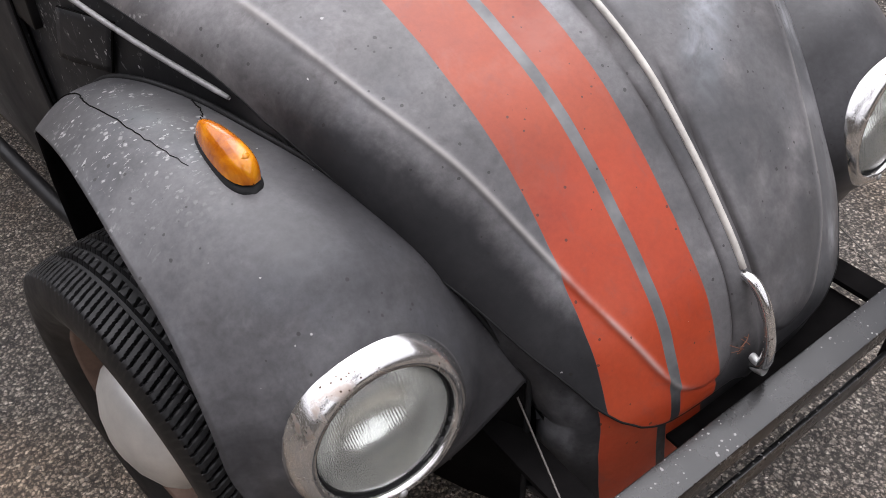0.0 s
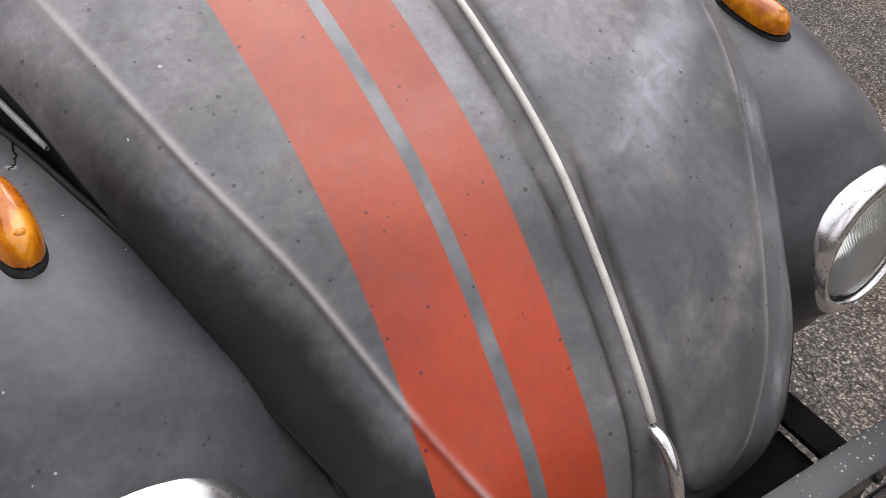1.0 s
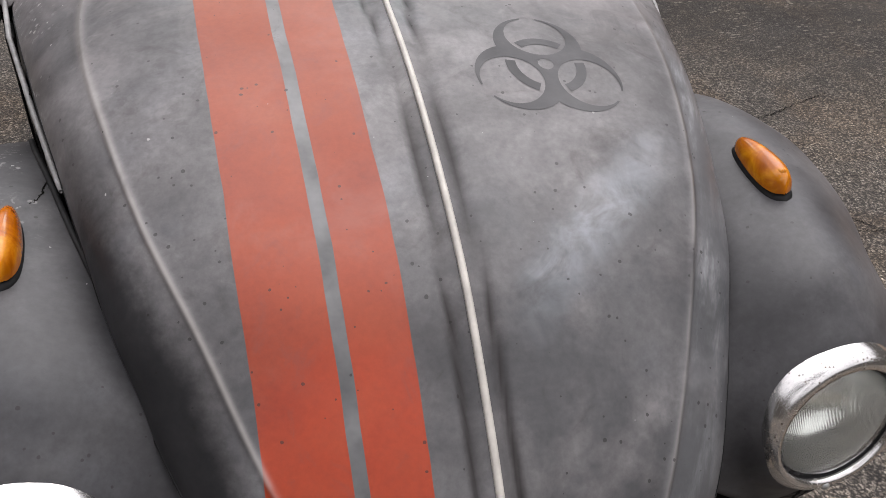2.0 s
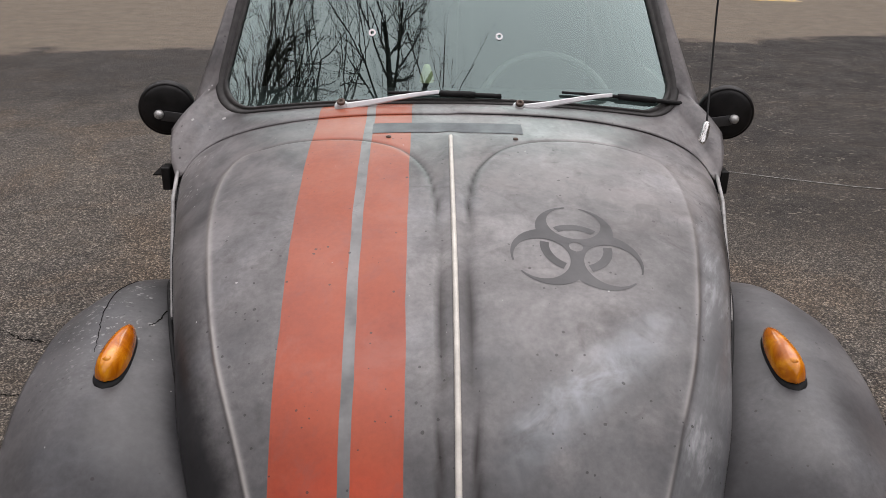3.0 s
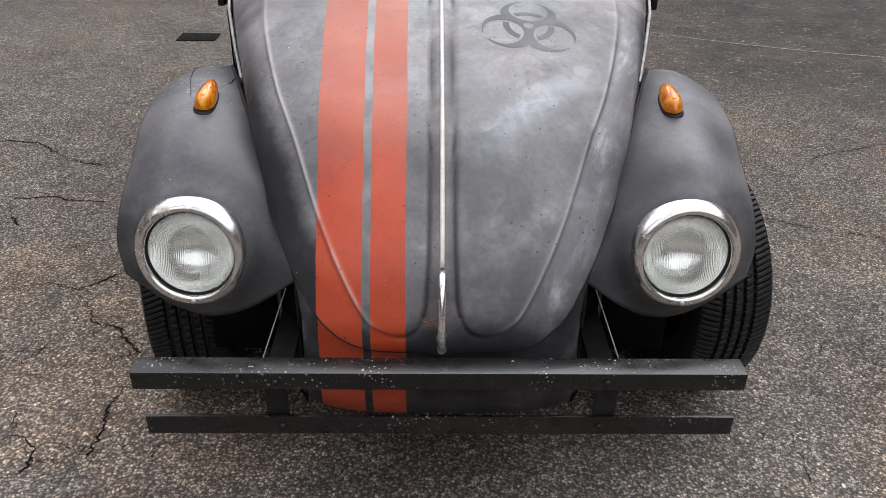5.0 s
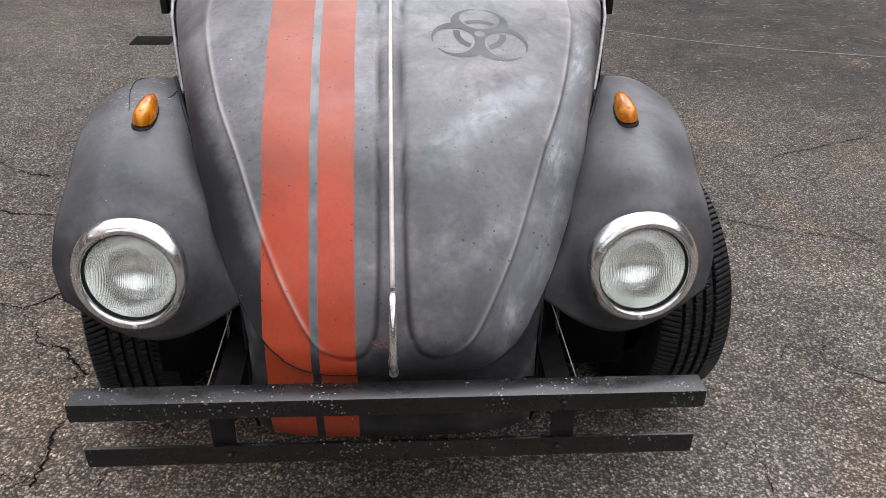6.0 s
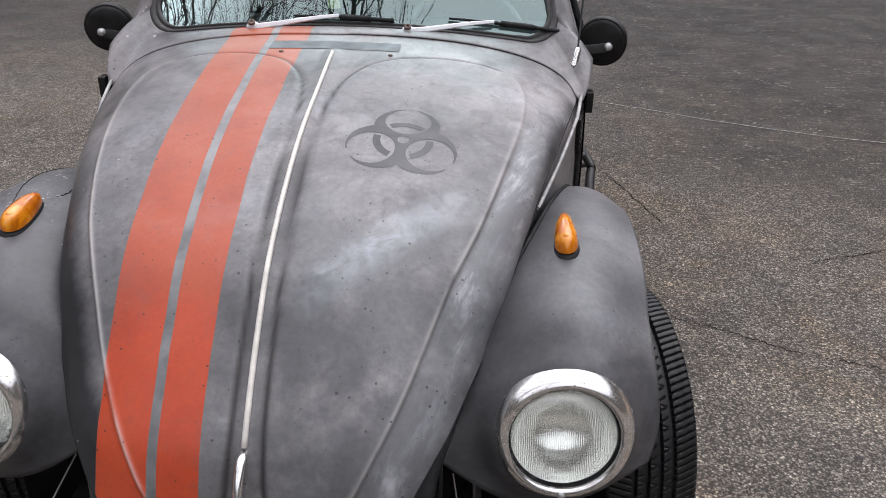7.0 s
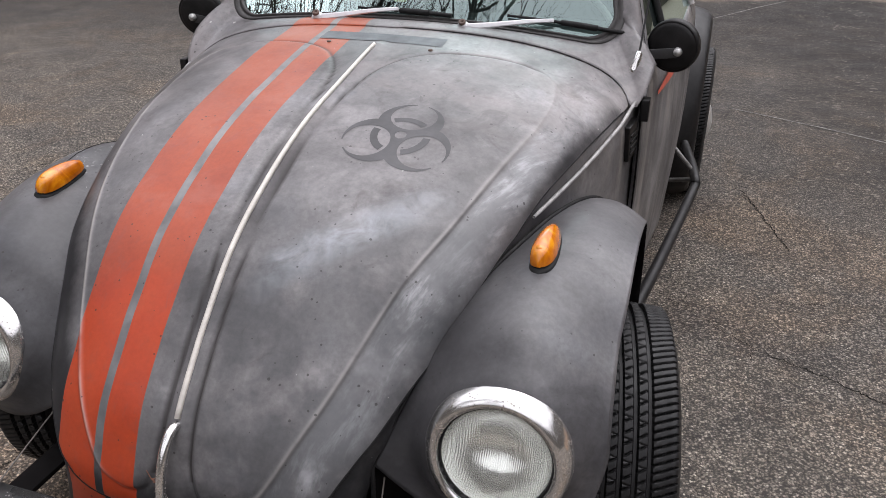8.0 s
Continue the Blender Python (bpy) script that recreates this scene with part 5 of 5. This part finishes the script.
for y in np.linspace(1.255, 3.55, 60):
    z, w, d = roof_at(np.float64(y))
    ph2 = np.linspace(-np.pi / 2, np.pi / 2, 41)
    rows.append(np.stack([np.sign(np.sin(ph2)) * w * np.abs(np.sin(ph2)) ** 0.75, np.full(41, y), z - d * (1 - np.cos(ph2) ** 0.75)], -1))
rows = np.array(rows)
part("roof", grid(rows), PAINT, car, thick=0.004)
for side in (-1, 1):
    Q = np.array([[(side * (side_x(y, z) * (1 - f) + f * float(roof_at(np.float64(y))[1])), y, z * (1 - f) + f * float(roof_at(np.float64(y))[0] - roof_at(np.float64(y))[2])) for f in np.linspace(0, 1, 8) for z in (1.04,)] for y in np.linspace(1.93, 3.0, 24)])
    part("rear_pillar", grid(Q, flip=side > 0), PAINT, car, thick=0.004)
    # rear wing
    rows = []
    for a in np.linspace(radians(-28), radians(200), 40):
        row = []
        for f in np.linspace(0, 1, 12):
            r = 0.52 - 0.07 * f ** 2.5
            x = 0.50 + 0.250 * math.sin(f * math.pi / 2) ** 0.8
            row.append((side * x, 2.86 - r * math.cos(a) * 1.02, 0.36 + r * math.sin(a) * 0.93))
        rows.append(row)
    part("rear_wing", grid(np.array(rows), flip=side < 0), BLACK, car, thick=0.003)

# underbody
part("floor_pan", box(-0.60, 0.60, 0.85, 3.3, 0.28, 0.34, 0.01), DARK, car)
part("front_chassis", box(-0.28, 0.28, 0.0, 0.9, 0.24, 0.45, 0.01), DARK, car)
# dark plate added to stand for the shade behind the bumper
part("gap_shade_plate", box(-0.14, 0.30, -0.162, -0.085, 0.405, 0.413, 0.0), DARK, car)
part("front_axle", tube([(-0.60, 0.455, 0.335), (0.60, 0.455, 0.335)], 0.035, 10), DARK, car)
part("bulkhead", box(-0.54, 0.54, 1.00, 1.02, 0.30, 0.95, 0.0), DARK, car)

part("washer_jet", lathe([(0.010, -0.012), (0.010, 0.001), (0.006, 0.005), (0.004, 0.010), (0.0003, 0.011)], Matrix.Translation(Vector((0.0, 0.962, 1.062))), 12), RIVET, car, "small tarnished washer jet")

# wipers
for px, w_tip, w0_, w1_, reach in ((-0.237, 0.005, 0.012, -0.005, 0.355), (0.156, 0.035, 0.035, 0.040, 0.385)):
    p0 = np.array([px, 0.990, 1.060])
    tip = screen_point(px + 0.215, w_tip, 0.020)
    mid = p0 * 0.25 + tip * 0.75 + (0, -0.004, 0.004)
    cl = spline([0, 0.3, 0.72, 1], [p0 + (0.012, -0.008, 0.009), p0 * 0.7 + tip * 0.3 + (0, -0.010, 0.006), mid, tip])(np.linspace(0, 1, 16))
    rows = []
    for i, c_ in enumerate(cl):
        f = i / 15
        hw, th = 0.0080 - 0.0040 * f ** 0.8, 0.003
        u_, n_ = np.array([0, 0.35, 0.94]), np.array([0, -0.94, 0.35])
        rows.append([c_ + u_ * a_ * hw + n_ * b_ * th for a_, b_ in ((-1, -1), (-1, 0.6), (-0.7, 1), (0.7, 1), (1, 0.6), (1, -1))])
    w = part("wiper", grid(np.array(rows), wrap_v=True), WHITEMETAL, car, "silver wiper arm with black blade", smooth=False)
    part("pivot", lathe([(0.0155, -0.03), (0.0165, 0.0), (0.0160, 0.012), (0.0105, 0.014), (0.0100, 0.022), (0.0003, 0.024)], Matrix.Translation(p0) @ pose(0, 0, 0, 35), 16), WHITEMETAL, w)
    part("pivot_nut", lathe([(0.0092, 0.0220), (0.0092, 0.0268), (0.0070, 0.0280), (0.0042, 0.0280), (0.0040, 0.0245), (0.0003, 0.0245)], Matrix.Translation(p0) @ pose(0, 0, 0, 35), 12), RIVET, w, "tarnished pivot nut")
    part("pivot_boot", lathe([(0.028, -0.05), (0.026, -0.022), (0.018, -0.004)], Matrix.Translation(p0) @ pose(0, 0, 0, 35), 16), RUBBER, w)
    bl = [screen_point(px + dx, w0_ + (w1_ - w0_) * (dx - 0.1) / (reach - 0.1), 0.011) for dx in np.linspace(0.10, reach, 14)]
    part("blade", tube(bl, np.linspace(0.003, 0.0055, 14), 6), RUBBER, w)
    part("blade_clip", tube(bl[6:11], 0.0075, 6), RUBBER, w)

# mirrors
GUN = plain("dull_black_bracket", (0.022, 0.022, 0.023), 0.5, 0.0, 0.4, 30, spec=0.5)
for side in (-1, 1):
    c = Vector((side * 0.655, 1.085, 1.035))
    m = Matrix.Translation(c) @ pose(0, 0, 0, 90 + 4, 0, side * -14)
    mir = part("door_mirror", lathe([(0.0005, 0.016), (0.03, 0.0155), (0.05, 0.012), (0.0570, 0.0085), (0.0580, 0.0065), (0.0595, 0.0075), (0.0620, 0.006), (0.0640, 0.001), (0.0635, -0.016), (0.058, -0.018), (0.0005, -0.018)], m, 48), BLACK, car, "round black door mirror")
    part("mirror_glass", lathe([(0.058, -0.0185), (0.0005, -0.0188)], m, 32), CHROME, mir)
    nb = c + Vector((side * 0.014, -0.022, -0.008))
    part("mirror_bolt", lathe([(0.0105, -0.008), (0.0105, 0.004), (0.007, 0.009), (0.0003, 0.010)], Matrix.Translation(nb) @ pose(0, 0, 0, 90), 12), STEEL, mir)
    part("mirror_arm", box(-0.050, 0.040, -0.002, 0.002, -0.012, 0.012, 0.001, Matrix.Translation(nb + Vector((side * -0.032, 0.003, -0.007))) @ pose(0, 0, 0, 0, side * -6, side * 6)), GUN, mir)

# aerial
aer = part("aerial", lathe([(0.012, -0.012), (0.0145, -0.006), (0.0135, 0.004), (0.010, 0.022), (0.0085, 0.040), (0.005, 0.046)], Matrix.Translation((0.577, 0.992, 0.992)) @ pose(0, 0, 0, -10, 10, 0), 16), CHROME, car, "chrome aerial base with thin black rod")
part("aerial_rod", tube([(0.584, 1.000, 1.03), (0.596, 1.07, 1.25), (0.607, 1.13, 1.50)], 0.0024, 6), RUBBER, aer)

# chrome side trims, fuel flap, vent bracket
for side in (-1, 1):
    pts = [(side * (float(np.interp(0.416 + 0.50 * f, STA[:, 0], STA[:, 2])) - 0.006), 0.416 + 0.50 * f, 0.842 + 0.095 * f - 0.010 * math.sin(math.pi * f)) for f in np.linspace(0, 1, 20)]
    part("side_trim", tube(pts, np.r_[0.0030, 0.0044, np.full(18, 0.0044)], 8), TRIM, car, "dull bright trim strip")
    vent = part("cowl_vent", box(-0.010, 0.006, -0.034, 0.026, -0.044, 0.044, 0.003, pose(side * 0.594, 0.908, 0.850, 8, 0, side * -10)), BLACK, car, "small black vent grille on the scuttle side")
    for kz in range(4):
        part("vent_bar", box(0.004, 0.009, -0.026, 0.020, -0.003, 0.003, 0.001, pose(side * 0.594, 0.908, 0.850, 8, 0, side * -10) @ pose(0, 0, -0.026 + 0.015 * kz) @ Matrix.Scale(side, 4, (1, 0, 0))), BLACK, vent)

def cowl_x(y, z):
    """Half width of the side panel under the bonnet's edge."""
    zc, w, d, p = [float(np.interp(y, STA[:, 0], STA[:, i])) for i in (1, 2, 3, 4)]
    f = min(max((zc - 0.010 - z) / (d - 0.010), 0.0), 1.0)
    return (w - 0.010) * (1 - (1 - f) ** p) ** (1 / p)


flap_rows = []
for f in np.linspace(0, 1, 12):
    row = []
    for g in np.linspace(0, 1, 8):
        y = (0.647 + 0.143 * f) * (1 - g) + (0.688 + 0.157 * f) * g
        z = (0.880 - 0.014 * f) * (1 - g) + (0.790 - 0.025 * f) * g
        row.append((-cowl_x(y, z) - 0.0030, y, z))
    flap_rows.append(row)
flap = part("fuel_flap", grid(np.array(flap_rows)), PAINT, car, "flush fuel filler flap", thick=0.003)
fr_ = np.array(flap_rows)
part("flap_gap", tube(np.concatenate([fr_[:, 0], fr_[-1, 1:], fr_[::-1, -1][1:], fr_[0, ::-1][1:-1]]), 0.0022, 6, closed=True), CRACK, flap)

def wing_crack(side, path, parent, seed):
    rg = random.Random(seed)
    f = spline(np.arange(len(path)), np.array(path, float))
    pts = []
    for t in np.linspace(0, len(path) - 1, 34):
        u, v = f(t)
        p = wing_point(float(u) + rg.gauss(0, 0.016), float(v) + rg.gauss(0, 0.005))
        pts.append((side * (p[0] + SPREAD[side] * min(max(float(v) / 0.4, 0), 1)), p[1], p[2] + 0.0006))
    part("paint_crack", tube(pts, np.linspace(0.0014, 0.0004, len(pts)), 5), CRACK, parent, "dark jagged crack in the paint")


left_wing = [o for o in car.children if o.name.startswith("front_wing")][0]
wing_crack(-1, [(9.0, 0.50), (8.3, 0.46), (7.75, 0.55), (7.1, 0.55), (6.65, 0.55), (6.15, 0.52), (5.6, 0.50)], left_wing, 1)
wing_crack(-1, [(7.1, 0.0), (6.9, 0.05), (6.65, 0.10), (6.45, 0.17)], left_wing, 2)

STRUT = plain("worn_steel_tube", (0.10, 0.095, 0.09), 0.5, 0.3, 0.4, 25)
# nerf bars
for side in (-1, 1):
    pts = spline([0, 1, 2, 3, 4], [(side * 0.62, 0.86, 0.36), (side * 0.665, 0.98, 0.37), (side * 0.765, 1.72, 0.40), (side * 0.772, 1.85, 0.43), (side * 0.72, 2.20, 0.43)])(np.linspace(0, 4, 40))
    bar = part("side_step_bar", tube(pts - np.array([side * 0.012, 0, 0]), 0.017, 12), BLACK, car, "black tubular side bar")
    part("strut", tube([(side * 0.772, 1.82, 0.43), (side * 0.62, 1.95, 0.36)], 0.008, 8), STRUT, bar)
    part("strut", tube([(side * 0.772, 1.84, 0.43), (side * 0.64, 2.10, 0.48)], 0.008, 8), STRUT, bar)

# interior
part("dashboard", box(-0.54, 0.54, 1.12, 1.30, 0.80, 1.05, 0.03), INTERIOR, car)
ring_m = Matrix.Translation((0.285, 1.46, 0.935)) @ pose(0, 0, 0, 52)
a = np.linspace(0, 2 * np.pi, 48, endpoint=False)
pts = [ring_m @ Vector((0.19 * math.cos(t), 0.19 * math.sin(t), 0)) for t in a]
part("steering_wheel", tube(pts, 0.010, 8, closed=True), plain("pale_grey_plastic", (0.24, 0.25, 0.24), 0.45), car, "thin pale grey steering wheel")
for side in (-1, 1):
    seat = part("front_seat", box(-0.23, 0.23, 1.62, 2.10, 0.45, 0.62, 0.05, pose(side * 0.28, 0, 0)), INTERIOR, car, "dark vinyl front seat")
    part("seat_back", box(-0.23, 0.23, -0.06, 0.06, 0, 0.62, 0.05, pose(side * 0.28, 2.05, 0.58, -14)), INTERIOR, seat)

# ---- bare trees over the parking place ----
BARK = plain("dark_bark", (0.03, 0.025, 0.02), 0.9, 0.0, 0.4, 12, 0.5)


def bare_tree(base, lean, height, fork, seed, spread):
    rnd = random.Random(seed)
    V, F = [], []

    def add(pts, radii, sides):
        v, f = tube(pts, radii, sides)
        o = len(V)
        V.extend(v)
        F.extend(tuple(i + o for i in face) for face in f)

    def grow(p, d, length, r, depth):
        pts, rad = [np.array(p)], [r]
        n = 5
        dd = np.array(d)
        for i in range(n):
            dd = dd + np.array([rnd.uniform(-1, 1), rnd.uniform(-1, 1), rnd.uniform(-0.4, 0.7)]) * 0.16
            dd /= np.linalg.norm(dd)
            pts.append(pts[-1] + dd * length / n)
            rad.append(r * (1 - 0.45 * (i + 1) / n))
        add(pts, rad, 6 if depth < 2 else (4 if depth < 4 else 3))
        if depth >= 6 or r < 0.004:
            return
        for k in range(rnd.choice((3, 3, 4)) if depth < 5 else 3):
            at = rnd.randint(1, n)
            side = np.array([rnd.gauss(0, 1), rnd.gauss(0, 1), rnd.gauss(0, 0.6)])
            side -= dd * (side @ dd)
            side /= np.linalg.norm(side)
            nd = dd * rnd.uniform(0.6, 1.0) + side * rnd.uniform(0.4, 0.95) * spread
            nd[2] += 0.15
            grow(pts[at], nd / np.linalg.norm(nd), length * rnd.uniform(0.55, 0.8), rad[at] * rnd.uniform(0.5, 0.75), depth + 1)

    b = np.array(base, float)
    ld = np.array(lean, float) / np.linalg.norm(lean)
    trunk = [b + ld * fork * f + np.array([0.1 * math.sin(3 * f), 0, 0]) for f in np.linspace(0, 1, 8)]
    add(trunk, np.linspace(0.26, 0.15, 8), 10)
    for k in range(4):
        side = np.array([math.cos(k * 1.7 + seed), math.sin(k * 1.7 + seed), 0.0])
        nd = ld + side * rnd.uniform(0.25, 0.6) * spread
        grow(trunk[-1 - k // 2], nd / np.linalg.norm(nd), (height - fork) * 0.42, 0.11, 1)
    return (V, F)


for base, lean, height, fork, seed, spread in (((-2.1, -7.5, 0), (0.012, 0.0, 1), 19, 12.3, 3, 1.1), ((-14.6, -7.2, 0), (0.62, 0.0, 1), 22, 11.0, 8, 0.7), ((-12.4, -8.0, 0), (0.60, 0.0, 1), 21, 10.5, 5, 0.75), ((-0.6, -8.5, 0), (-0.05, 0.0, 1), 14, 9.5, 11, 1.0), ((-14.2, -7.2, 0), (0.45, 0.0, 1), 19, 9.0, 21, 0.9), ((-17.5, -8.0, 0), (0.40, 0.0, 1), 20, 9.5, 33, 0.9), ((-21.0, -7.5, 0), (0.36, 0.0, 1), 20, 9.5, 14, 0.9)):
    tr_ob = part("bare_tree", bare_tree(base, lean, height, fork, seed, spread), BARK)
    tagged(tr_ob, "tall leafless tree with dark bark and fine twigs", "tree", "bare trees by the parking place")

# dashboard ornament behind the glass
part("dash_ornament", lathe([(0.017, 0.0), (0.016, 0.012), (0.009, 0.034), (0.006, 0.04), (0.0004, 0.041)], Matrix.Translation((-0.05, 1.10, 1.10)), 12), plain("pale_yellow_plastic", (0.62, 0.64, 0.36), 0.5), car, "small pale yellow ornament on the dashboard")
# dry twigs caught by the bonnet handle
rt = random.Random(9)
twig = None
for _ in range(7):
    p0 = np.array([rt.uniform(-0.035, -0.008), -0.128, rt.uniform(0.515, 0.552)])
    d = np.array([rt.uniform(-1, 1), -0.25, rt.uniform(-0.7, 0.7)]) * 0.016
    v = tube([p0 - d, p0 + (0, -0.003, 0.001), p0 + d], 0.0006, 4)
    twig = part("dry_twig", v, TWIG, car) if twig is None else part("dry_twig", v, TWIG, twig)
